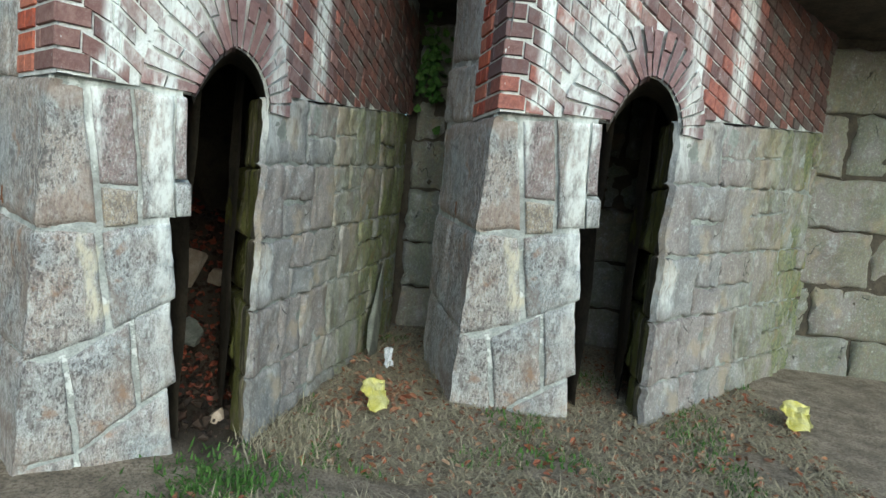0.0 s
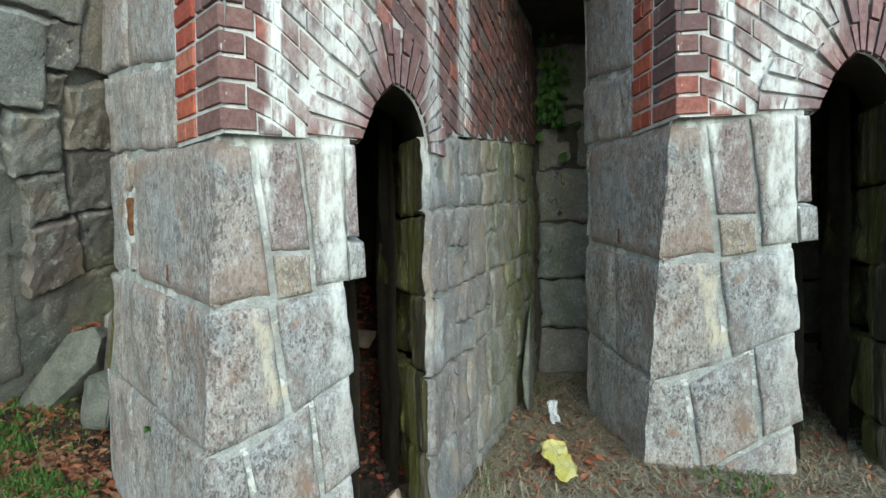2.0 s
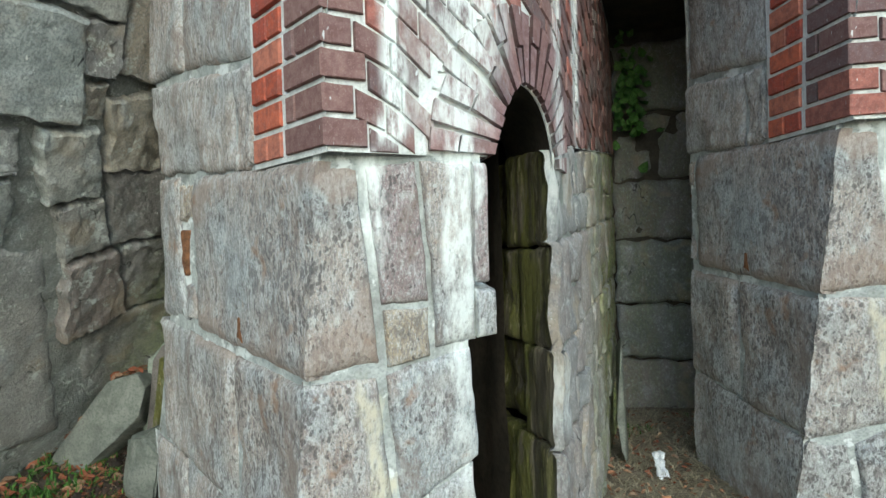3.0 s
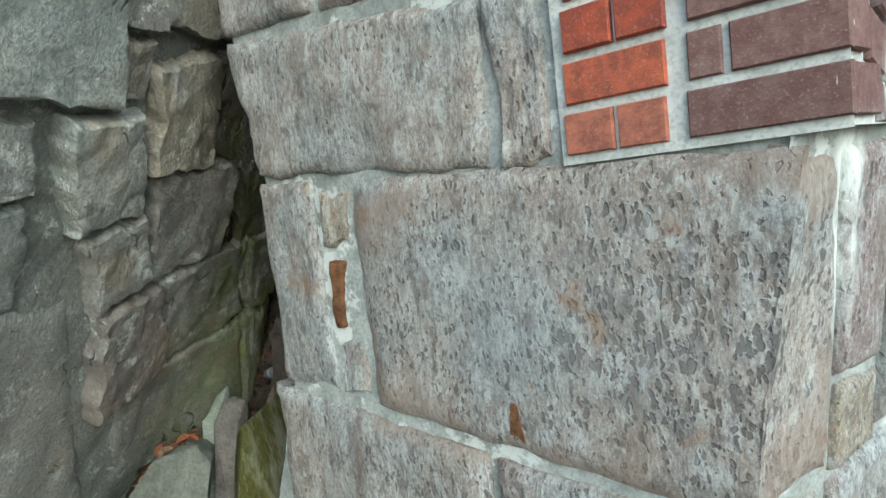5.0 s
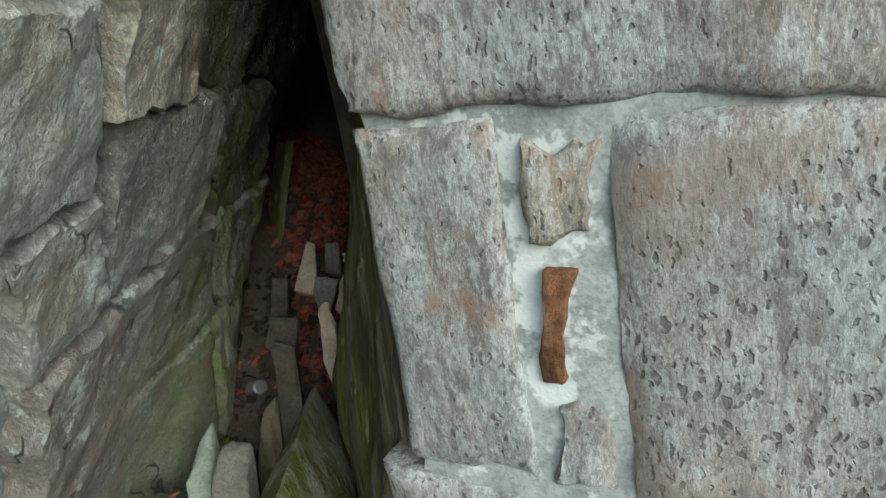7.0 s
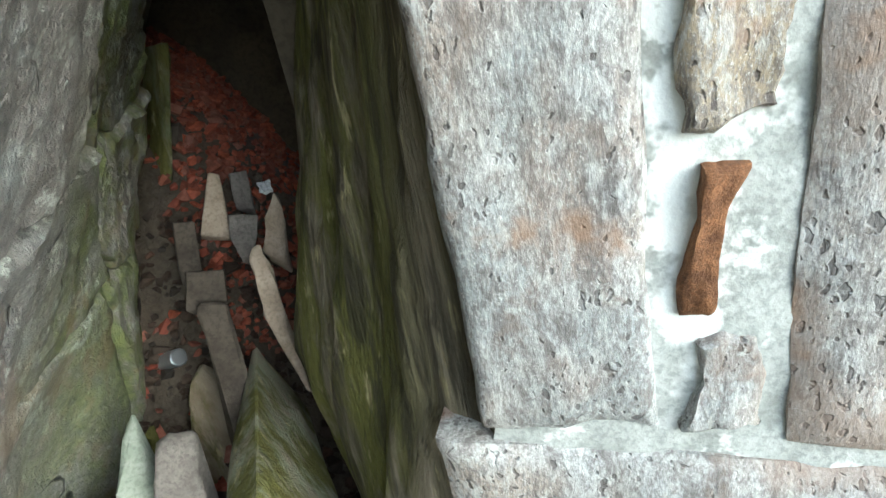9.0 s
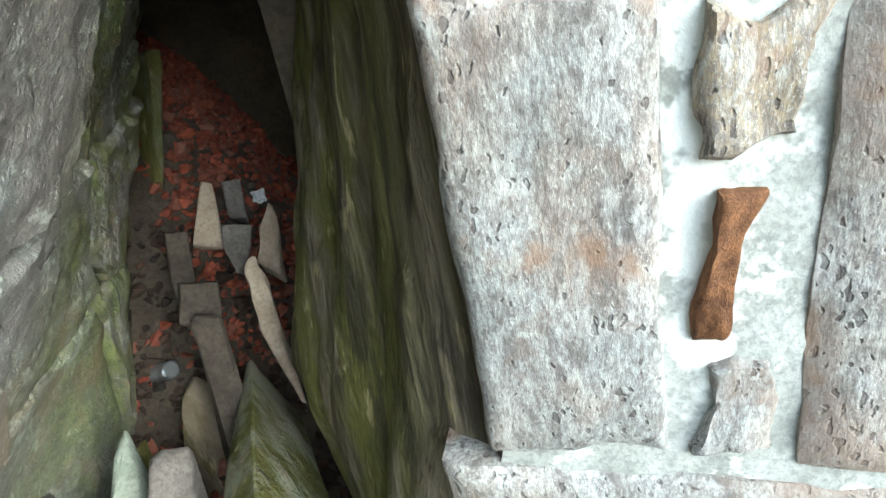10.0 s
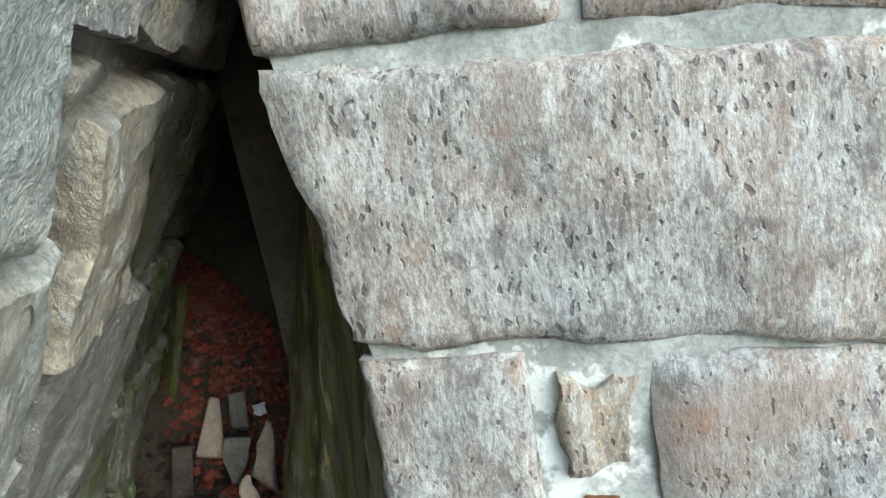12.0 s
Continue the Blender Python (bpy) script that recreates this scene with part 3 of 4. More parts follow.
stone(face_arch, ((-0.555, 0.95), (-0.465, 0.965), (-0.465, 1.09), (-0.553, 1.085)), M_TAN, pier, n=12)
stone(face_arch, ((-0.553, 1.10), (-0.463, 1.105), (-0.46, 1.435), (-0.553, 1.425)), M_PINK, pier, n=14)
stone(face_arch, ((-0.455, 0.985), (-0.375, 1.0), (-0.36, 1.43), (-0.452, 1.435)), M_PIER, pier, n=14, out=0.004)
stone(face_arch, ((-0.37, 1.14), (-0.338, 1.145), (-0.322, 1.43), (-0.353, 1.435)), M_PINK, pier, n=10)
stone(face_arch, ((-0.372, 1.005), (-0.328, 1.01), (-0.328, 1.125), (-0.37, 1.125)), M_PIER, pier, "small ledge stone", n=10, out=0.006)

# mortar body behind the stones
sheet(lambda a, z, d=0.0: face_left(-1.80 + a * (corner_x(z) + 1.80), z, d), 0, 1, -0.3, 0.55, 30, 30, -0.016, 0.004, mat=M_MORTAR, parent=pier, label="smeared grey-white mortar")


def left_mortar(a, z, d=0.0):
    return face_left(edge_x(z) + 0.012 + a * (corner_x(z) - edge_x(z) - 0.012), z, d)


sheet(left_mortar, 0, 0.6, 0.5, 2.8, 40, 90, -0.016, 0.004, mat=M_MORTAR, parent=pier)
sheet(left_mortar, 0.6, 1, 0.5, 2.8, 30, 90, -0.016, 0.004, mat=M_MORTAR, parent=pier)


def arch_mortar(a, z, d=0.0):
    c = corner_x(z)
    return face_arch(c + a * (-0.388 - c + 0.055 * smooth01(z, 1.15, 1.22) + 0.06 * min(0, z - 1)), z, d)


sheet(arch_mortar, 0, 1, -0.3, 1.46, 30, 80, -0.014, 0.004, mat=M_MORTAR, parent=pier)


def flank():
    """Rough, layered flank of the pier in the crevice."""
    bm = bmesh.new()
    na, nz = 26, 70
    g = []
    for j in range(nz + 1):
        z = 0.0 + 2.8 * j / nz
        row = []
        for i in range(na + 1):
            a = i / na
            p = side(a, z)
            lay = 0.022 * noise.fractal(Vector((a * 7 + 0.9 * (z - 1), z * 0.55, 2.0)), 0.8, 2.0, 4)
            step = 0.03 * math.floor(3.2 * (a + 0.22 * (z - 1) + 0.08 * math.sin(5 * z))) / 3.2
            row.append(bm.verts.new(side(a, z, (lay - step + 0.01) * (0 if i == 0 else 1) + 0.006 * rock_noise(p, 20))))
        g.append(row)
    for j in range(nz):
        for i in range(na):
            bm.faces.new((g[j][i], g[j][i + 1], g[j + 1][i + 1], g[j + 1][i]))
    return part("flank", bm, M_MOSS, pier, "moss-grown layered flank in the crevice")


flank()


def wall_prism(name, plan, z0, z1, mat, parent=None, label=""):
    """Upright faces along a line in plan, with a top."""
    bm = bmesh.new()
    for k in range(len(plan) - 1):
        (x0, y0), (x1, y1) = plan[k], plan[k + 1]
        n = 8
        g = [[bm.verts.new((x0 + (x1 - x0) * i / n, y0 + (y1 - y0) * i / n, z0 + (z1 - z0) * j / 12)) for i in range(n + 1)] for j in range(13)]
        for j in range(12):
            for i in range(n):
                bm.faces.new((g[j][i], g[j][i + 1], g[j + 1][i + 1], g[j + 1][i]))
    bmesh.ops.remove_doubles(bm, verts=bm.verts, dist=0.0005)
    for v in bm.verts:
        v.co += Vector((0.02, 0.02, 0.01)) * rock_noise(v.co, 8)
    return part(name, bm, mat, parent, label)


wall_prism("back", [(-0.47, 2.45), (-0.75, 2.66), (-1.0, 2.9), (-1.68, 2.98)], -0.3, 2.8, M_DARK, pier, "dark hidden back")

# ---- wall beside the arch ----
wall = tagged(new("wall_east"), "coursed grey stone wall with green algae and brick above", "wall", kind="structure")


def w_row(k):
    base = [-0.2, 0.30, 0.60, 0.90, 1.235, 1.53]
    rise = [0, 0.0, 0.02, 0.04, 0.06, 0.115]

    def f(a):
        return base[k] + rise[k] * (a - 2.556)
    return f


WCUTS = [[2.556, 2.86, 3.2, 3.62, 4.05, 4.5, 4.9], [2.556, 2.80, 3.05, 3.42, 3.75, 4.2, 4.55, 4.9],
         [2.556, 2.88, 3.12, 3.55, 3.9, 4.4, 4.9], [2.556, 2.76, 3.1, 3.38, 3.85, 4.3, 4.62, 4.9],
         [2.556, 2.98, 3.36, 3.7, 4.2, 4.55, 4.9]]


def rubble_course(k):
    """One course of the wall: stones of uneven length, some split into two low ones, with leaning joints."""
    rnd = random.Random(40 + k)
    lo, hi, cuts = w_row(k), w_row(k + 1), WCUTS[k]
    lean = [0.0] + [rnd.uniform(-0.03, 0.03) for _ in cuts[1:-1]] + [0.0]
    g = 0.004
    for i in range(len(cuts) - 1):
        a, b, la, lb = cuts[i] + g, cuts[i + 1] - g, lean[i], lean[i + 1]
        kw = dict(closed=(1 if i else 0, 1, 1, 1), n=14, rough=0.018, pillow=0.015, wob=0.017, rim=0.05, depth=0.03, hewn=0.005, out=rnd.uniform(-0.006, 0.008))
        q = ((a - la, lo(a) + g), (b - lb, lo(b) + g), (b + lb, hi(b) - g), (a + la, hi(a) - g))
        if i and rnd.random() < 0.45:
            f = rnd.uniform(0.4, 0.6)
            ma, mb = lo(a) + (hi(a) - lo(a)) * f, lo(b) + (hi(b) - lo(b)) * (f + rnd.uniform(-0.08, 0.08))
            stone(face_wall, (q[0], q[1], (b, mb - g), (a, ma - g)), M_ARCH, wall, seed=i + k, **kw)
            if rnd.random() < 0.5:
                m = (a + b) / 2
                stone(face_wall, ((a, ma + g), (m - g, (ma + mb) / 2 + g), (m - g, hi(m) - g), q[3]), M_ARCH, wall, seed=i + k + 5, **kw)
                stone(face_wall, ((m + g, (ma + mb) / 2 + g), (b, mb + g), q[2], (m + g, hi(m) - g)), M_ARCH, wall, seed=i + k + 7, **kw)
            else:
                stone(face_wall, ((a, ma + g), (b, mb + g), q[2], q[3]), M_ARCH, wall, seed=i + k + 5, **kw)
        else:
            stone(face_wall, q, M_ARCH, wall, seed=i + k, **kw)


for k in range(5):
    rubble_course(k)
sheet(face_wall, 2.565, 4.92, -0.3, 1.56, 30, 30, -0.013, 0.005, mat=M_EARTHJOINT, parent=wall, label="dark open joints")


def reveal(a, z, d=0.0):
    """The inner side of the arch's jamb."""
    p = face_wall(2.556, z).lerp(Vector((-0.52, 2.89, z)), a)
    return p + Vector((-0.7, -0.7, 0)) * d


RC = [-0.2, 0.28, 0.60, 0.9, 1.22, 1.53]
jamb = random.Random(12)
for k in range(5):
    cut = jamb.uniform(0.42, 0.66)
    for a0, a1 in ((0.13, cut), (cut + 0.02, 1.45)):
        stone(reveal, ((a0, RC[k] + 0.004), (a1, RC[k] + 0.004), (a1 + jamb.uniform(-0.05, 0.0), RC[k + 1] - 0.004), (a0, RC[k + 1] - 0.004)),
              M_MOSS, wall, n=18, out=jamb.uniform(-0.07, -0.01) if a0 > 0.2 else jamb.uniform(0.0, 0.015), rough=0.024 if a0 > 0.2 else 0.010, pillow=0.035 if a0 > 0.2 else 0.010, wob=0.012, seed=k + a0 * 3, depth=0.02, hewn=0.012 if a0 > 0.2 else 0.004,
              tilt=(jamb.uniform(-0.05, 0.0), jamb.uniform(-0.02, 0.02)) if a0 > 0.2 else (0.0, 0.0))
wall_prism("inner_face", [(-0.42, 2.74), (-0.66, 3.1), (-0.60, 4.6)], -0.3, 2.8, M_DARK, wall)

# ---- bricks ----
SPRING = 1.452


def drop(s):
    """By how much the skewed courses sink along the front."""
    knots = [(0, 0), (0.05, 0.0), (0.10, 0.012), (0.17, 0.042), (0.26, 0.11), (0.34, 0.17), (0.45, 0.25), (0.84, 0.44), (4, 1.14)]
    for (a, u), (b, v) in zip(knots, knots[1:]):
        if s <= b:
            return u + (v - u) * (s - a) / (b - a)
    return 1.14


def spring(s):
    return SPRING if s <= S_J else SPRING + 0.08 * min(1, (s - S_J) / 0.39) + 0.115 * max(0, s - S_J2)


ARCH_S, ARCH_R, RING = 0.645, 0.192, 0.20


def brick_box(bm, fn, q, depth=0.09, out=0.0, chip=0.004):
    front = [bm.verts.new(fn(a, z, out)) for a, z in q]
    ma, mz = sum(a for a, z in q) / 4, sum(z for a, z in q) / 4
    rim = [bm.verts.new(fn(a + math.copysign(0.002, a - ma), z + math.copysign(0.002, z - mz), out - 0.004)) for a, z in q]
    inw = fn(ma, mz, -depth) - fn(ma, mz, 0)
    back = [bm.verts.new(v.co + inw) for v in rim]
    bm.faces.new(front)
    for i in range(4):
        k = (i + 1) % 4
        bm.faces.new((front[i], front[k], rim[k], rim[i]))
        bm.faces.new((rim[i], rim[k], back[k], back[i]))


def brick(fn, q, mat, parent, out=0.0):
    bm = bmesh.new()
    brick_box(bm, fn, q, out=out)
    return part("brick", bm, mat, parent, smooth=False)


def left_bricks():
    rnd = random.Random(4)
    g = 0.0085
    for k in range(14):
        z0, z1 = SPRING + 0.0715 * k + g, SPRING + 0.0715 * (k + 1) - g
        x0, x1 = -0.897 + 0.004 * k, -0.760 + 0.003 * k
        cuts = [x0, x1 - 0.006] if k % 2 else [x0, (x0 + x1) / 2, x1 - 0.006]
        for a, b in zip(cuts, cuts[1:]):
            brick(face_left, ((a + 0.003, z0), (b - 0.006, z0), (b - 0.006, z1), (a + 0.003, z1)), M_RED, pier, rnd.uniform(0.002, 0.008))
        c = BRICK_C
        cuts = [x1 + 0.012, c] if k % 2 == 0 else [x1 + 0.012, x1 + 0.055, c]
        for i, (a, b) in enumerate(zip(cuts, cuts[1:])):
            bm = bmesh.new()
            o = rnd.uniform(0.002, 0.007)
            last = i == len(cuts) - 2
            brick_box(bm, face_left, ((a + 0.003, z0), (b - (0 if last else 0.009), z0), (b - (0 if last else 0.009), z1), (a + 0.003, z1)), out=o)
            if last:
                e = c + (0.045 if k % 2 else 0.065)
                brick_box(bm, face_brick, ((c, z0), (e - 0.004, z0), (e - 0.004, z1), (c, z1)), out=o)
            part("brick", bm, M_BRICK, pier, smooth=False)


def front_bricks():
    rnd = random.Random(8)
    far = bmesh.new()
    g = 0.007
    for k in range(0, 34):
        s = 0.105 if k % 2 == 0 else 0.073
        if k > 13:
            s = 0.0
        while s < 3.2:
            w = (0.085 if s < 0.85 else 0.10) * rnd.uniform(0.9, 1.1)
            if rnd.random() < 0.3:
                w *= 0.6
            a, b = s + 0.005, s + w - 0.005
            s += w
            lo = [SPRING + 0.0715 * k - drop(x) + g for x in (a, b)]
            hi = [SPRING + 0.0715 * (k + 1) - drop(x) - g for x in (a, b)]
            low = [max(l, spring(x)) for l, x in zip(lo, (a, b))]
            if min(h - l for h, l in zip(hi, low)) < 0.012 or max(hi) > 2.62:
                continue
            m = Vector(((a + b) / 2 - ARCH_S, (sum(low) + sum(hi)) / 4 - SPRING - 0.02))
            if m.length < ARCH_R + RING - 0.005:
                continue
            q = ((a, low[0]), (b, low[1]), (b, hi[1]), (a, hi[0]))
            o = rnd.uniform(-0.002, 0.007)
            if s < 1.55:
                brick(facade, q, M_BRICK, wall if s > 0.64 else pier, o)
            else:
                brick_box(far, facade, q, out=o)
    tagged(part("far_bricks", far, M_FARBRICK, wall, "weathered bricks, the far end's shade put into a darker colour", smooth=False), kind="stuff")


def arch_bricks():
    rnd = random.Random(5)
    n = 19

    def polar(t, r, d=0.0):
        # the pier's side of the opening runs straight up to the crown
        c = math.cos(t)
        if c > 0:
            k = 0.5 * max(0.0, 1 - (r - ARCH_R) / RING)
            c = (1 - k) * c + k * (1 - math.sin(t))
        return facade(ARCH_S - r * c, SPRING + 0.02 + 1.02 * r * math.sin(t) - 0.02 * (1 - math.sin(t)) , d)
    for i in range(n):
        t0, t1 = math.pi * i / n + 0.02, math.pi * (i + 1) / n - 0.02
        r1 = ARCH_R + RING * rnd.uniform(0.93, 1.0)
        cuts = [ARCH_R, r1] if i % 2 else [ARCH_R, ARCH_R + RING * rnd.uniform(0.45, 0.6), r1]
        for ra, rb in zip(cuts, cuts[1:]):
            bm = bmesh.new()
            o = rnd.uniform(0.004, 0.012)
            q = [(t0, ra + 0.003), (t1, ra + 0.003), (t1, rb - 0.003), (t0, rb - 0.003)]
            fr = [bm.verts.new(polar(t, r, o)) for t, r in q]
            bk = [bm.verts.new(v.co + Vector((-0.06, 0.10, 0))) for v in fr]
            bm.faces.new(fr)
            for j in range(4):
                h = (j + 1) % 4
                bm.faces.new((fr[j], fr[h], bk[h], bk[j]))
            part("brick", bm, M_VOUSSOIR, wall if i > n // 2 else pier, smooth=False)
    # soffit and mortar backing with the opening left free
    bm = bmesh.new()
    rows = []
    for j in range(9):
        back = Vector((-0.5, 0.86, 0)) * (0.05 * j)
        rows.append([bm.verts.new(polar(math.pi * i / 40, ARCH_R + 0.002, -0.012) + back) for i in range(41)])
    for j in range(8):
        for i in range(40):
            bm.faces.new((rows[j][i], rows[j][i + 1], rows[j + 1][i + 1], rows[j + 1][i]))
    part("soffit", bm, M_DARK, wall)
    bm = bmesh.new()
    ns, nz = 66, 66

    def field(s, f, d):
        return facade(s, spring(s) - 0.004 + (2.75 - spring(s)) * f, d)
    g = [[bm.verts.new(field(1.32 * i / ns, j / nz, -0.007)) for i in range(ns + 1)] for j in range(nz + 1)]
    for j in range(nz):
        for i in range(ns):
            s, f = 1.32 * (i + 0.5) / ns, (j + 0.5) / nz
            z = spring(s) + (2.75 - spring(s)) * f
            if math.hypot(s - ARCH_S, z - SPRING - 0.02) > ARCH_R + RING * 0.94:
                bm.faces.new((g[j][i], g[j][i + 1], g[j + 1][i + 1], g[j + 1][i]))
    rows = [[bm.verts.new(polar(math.pi * i / 40, ARCH_R + RING * 1.06 * k / 6, -0.014)) for i in range(41)] for k in range(7)]
    for k in range(6):
        for i in range(40):
            bm.faces.new((rows[k][i], rows[k][i + 1], rows[k + 1][i + 1], rows[k + 1][i]))
    bmesh.ops.delete(bm, geom=[v for v in bm.verts if not v.link_faces], context="VERTS")
    part("mortar", bm, M_BRICKMORTAR, wall)


# brick colours taken darker, with the shade of the far end in them
M_FARBRICK = scatter_mat("far_shaded_brick", [(0.16, 0.085, 0.075), (0.11, 0.075, 0.07), (0.22, 0.10, 0.08), (0.12, 0.11, 0.10), (0.17, 0.13, 0.12)])
left_bricks()
front_bricks()
arch_bricks()
sheet(lambda a, z, d=0.0: face_left(-0.905 + a * (BRICK_C + 0.905), z, d), 0, 1, 1.445, 2.6, 10, 40, -0.005, 0.001, mat=M_BRICKMORTAR, parent=pier)
sheet(lambda s, f, d=0.0: facade(s, spring(s) - 0.004 + (2.75 - spring(s)) * f, d), 1.31, 3.2, 0, 1, 40, 30, -0.006, 0.002, mat=M_MORTAR, parent=wall)

# ---- old abutment with the leaning face ----
rock = tagged(new("wall_west"), "old leaning abutment wall of rough grey-green blocks", "wall", kind="structure")
for q, o, mat in (
        (((2.54, 1.585), (2.75, 1.60), (2.66, 1.87), (2.44, 1.80)), 0.030, M_OCHRE),
        (((2.76, 1.625), (2.98, 1.61), (2.92, 1.90), (2.67, 1.88)), 0.004, M_GREENROCK),
        (((2.685, 1.29), (2.935, 1.335), (2.87, 1.605), (2.55, 1.565)), 0.024, M_UMBER),
        (((2.36, 1.445), (2.545, 1.485), (2.435, 1.695), (2.245, 1.67)), 0.034, M_ROCK),
        (((2.505, 1.225), (2.66, 1.295), (2.56, 1.46), (2.415, 1.415)), 0.026, M_ROCK),
        (((2.64, 0.875), (2.885, 0.975), (2.71, 1.255), (2.52, 1.21)), 0.036, M_PINKROCK),
        (((2.905, 0.975), (3.20, 1.07), (3.05, 1.345), (2.75, 1.265)), 0.012, M_UMBER),
        (((2.86, 0.55), (3.36, 0.50), (3.20, 1.05), (2.745, 0.895)), -0.006, M_JOINTROCK),
        (((1.62, 0.30), (2.82, 0.40), (2.43, 1.265), (1.62, 1.24)), 0.0, M_ROCK),
        (((1.60, 1.265), (2.30, 1.275), (2.24, 1.50), (1.60, 1.47)), 0.012, M_ROCK),
        (((1.60, 1.49), (2.235, 1.53), (2.19, 1.655), (1.60, 1.66)), 0.022, M_ROCK),
        (((1.60, 1.69), (2.37, 1.715), (2.27, 2.02), (1.60, 2.02)), 0.030, M_ROCK),
        (((2.385, 1.73), (2.43, 1.74), (2.415, 1.85), (2.34, 1.84)), 0.006, M_OCHRE),
        (((2.30, 1.87), (2.43, 1.885), (2.39, 2.03), (2.25, 2.03)), 0.016, M_UMBER),
        (((1.60, 2.04), (2.40, 2.05), (2.36, 2.42), (1.60, 2.42)), 0.012, M_ROCK),
        (((2.45, 1.89), (2.90, 1.93), (2.82, 2.19), (2.40, 2.17)), 0.012, M_OCHRE),
        (((3.065, 1.345), (3.33, 1.40), (3.22, 1.62), (2.89, 1.61)), 0.0, M_GREENROCK),
        (((3.215, 1.075), (3.40, 1.12), (3.34, 1.395), (3.065, 1.34)), 0.010, M_GREENROCK),
        (((3.37, 0.45), (3.56, 0.45), (3.44, 1.10), (3.21, 1.055)), -0.004, M_GREENROCK),
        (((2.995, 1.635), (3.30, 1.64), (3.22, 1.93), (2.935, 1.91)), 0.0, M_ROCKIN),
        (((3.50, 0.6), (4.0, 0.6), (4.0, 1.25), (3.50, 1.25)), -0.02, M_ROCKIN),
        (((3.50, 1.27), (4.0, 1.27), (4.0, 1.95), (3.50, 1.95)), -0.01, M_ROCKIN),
        (((0.6, 0.0), (1.58, 0.28), (1.58, 1.24), (0.6, 1.0)), 0.0, M_ROCK),
        (((0.6, 1.02), (1.58, 1.26), (1.58, 2.0), (0.6, 2.0)), 0.01, M_ROCK)):
    ca, cz = sum(p[0] for p in q) / 4, sum(p[1] for p in q) / 4
    q = tuple((a + math.copysign(0.008, a - ca), z + math.copysign(0.006, z - cz)) for a, z in q)
    lean = random.Random(int(ca * 1000 + cz * 77))
    stone(face_rock, q, mat, rock, n=34, out=o + 0.006, rough=0.009, pillow=0.030, rim=0.030, wob=0.018, seed=q[0][0] * 3 + q[0][1], depth=0.2,
          tilt=(lean.uniform(-0.03, 0.03), lean.uniform(-0.02, 0.02)), hewn=0.007 if ca < 3.1 else 0.022)
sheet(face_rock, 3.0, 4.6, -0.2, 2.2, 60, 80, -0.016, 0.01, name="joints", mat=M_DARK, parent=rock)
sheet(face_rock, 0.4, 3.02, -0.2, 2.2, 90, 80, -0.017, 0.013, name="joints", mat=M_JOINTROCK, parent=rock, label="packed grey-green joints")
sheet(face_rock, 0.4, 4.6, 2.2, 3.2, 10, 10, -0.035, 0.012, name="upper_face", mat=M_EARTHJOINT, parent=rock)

# ---- added closing masonry: behind, unseen above to keep light out, and the far return wall ----
back_wall = tagged(wall_prism("wall_north", [(-2.9, 4.55), (-0.3, 4.6)], -0.2, 2.9, M_DARK), "masonry at the back of the hollow, shade put into its colour", "wall", kind="structure")


# unseen lid, added so that no sky light falls into the hollow
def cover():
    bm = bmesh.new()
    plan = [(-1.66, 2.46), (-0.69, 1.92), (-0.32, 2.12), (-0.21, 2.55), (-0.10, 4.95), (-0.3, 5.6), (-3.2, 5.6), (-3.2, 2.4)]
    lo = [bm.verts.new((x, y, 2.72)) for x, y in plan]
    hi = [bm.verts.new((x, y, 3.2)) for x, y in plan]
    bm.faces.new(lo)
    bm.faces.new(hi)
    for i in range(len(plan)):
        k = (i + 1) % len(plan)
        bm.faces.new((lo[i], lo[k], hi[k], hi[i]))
    tagged(part("masonry_top", bm, M_DARK, smooth=False), "unseen dark cap, added to keep light out of the hollow", "masonry", kind="structure")


cover()


# slab out of view, added overhead to shade the walls' far ends
def deck():
    bm = bmesh.new()
    bmesh.ops.create_cube(bm, size=1)
    bmesh.ops.scale(bm, vec=(6.6, 3.4, 0.4), verts=bm.verts)
    bmesh.ops.translate(bm, vec=(3.1, 5.3, 2.88), verts=bm.verts)
    bmesh.ops.bevel(bm, geom=bm.edges[:], offset=0.03, segments=2, affect="EDGES")
    tagged(part("bridge_deck", bm, M_DARK), "unseen dark slab overhead, added to shade the walls' far ends", "bridge deck", kind="structure")


deck()


def face_far(a, z, d=0.0):
    return Vector((a, 5.15 - d, z))


far_wall = tagged(new("wall_far"), "dark damp stone wall with green moss at its foot", "wall", kind="structure")
for k, (z0, z1) in enumerate(((-0.1, 0.35), (0.36, 0.75), (0.76, 1.2), (1.21, 1.62), (1.63, 2.1), (2.11, 2.6))):
    x = -0.12
    rnd = random.Random(k)
    while x < 6.0:
        w = rnd.uniform(0.5, 0.9)
        stone(face_far, ((x + 0.01, z0), (x + w - 0.01, z0), (x + w - 0.01, z1), (x + 0.01, z1)), M_FAR, far_wall, n=12, rough=0.03, pillow=0.03, wob=0.03, seed=x, hewn=0.02, out=rnd.uniform(-0.03, 0.04))
        x += w
sheet(face_far, -0.2, 6.8, -0.3, 3.2, 20, 12, -0.03, 0.01, mat=M_DARK, parent=far_wall)

# ---- a copy of pier, arch and wall, turned and scaled to fit the camera's view ----
CUT = -1.36
TWIN = (Matrix.Translation((0.905, 0.195, 1.304)) @ Matrix.Rotation(-0.67, 4, "Z") @ Matrix.Diagonal((1.3, 1.3, 1.2, 1))
        @ Matrix.Translation((-0.895, -0.215, -1.187)))


def fitted_pier_copy():
    """A view-fitted copy of pier, arch and wall, narrower by the part that the first has along the crevice."""
    for ob in (pier, wall):
        twin = copy_thing(ob, TWIN)
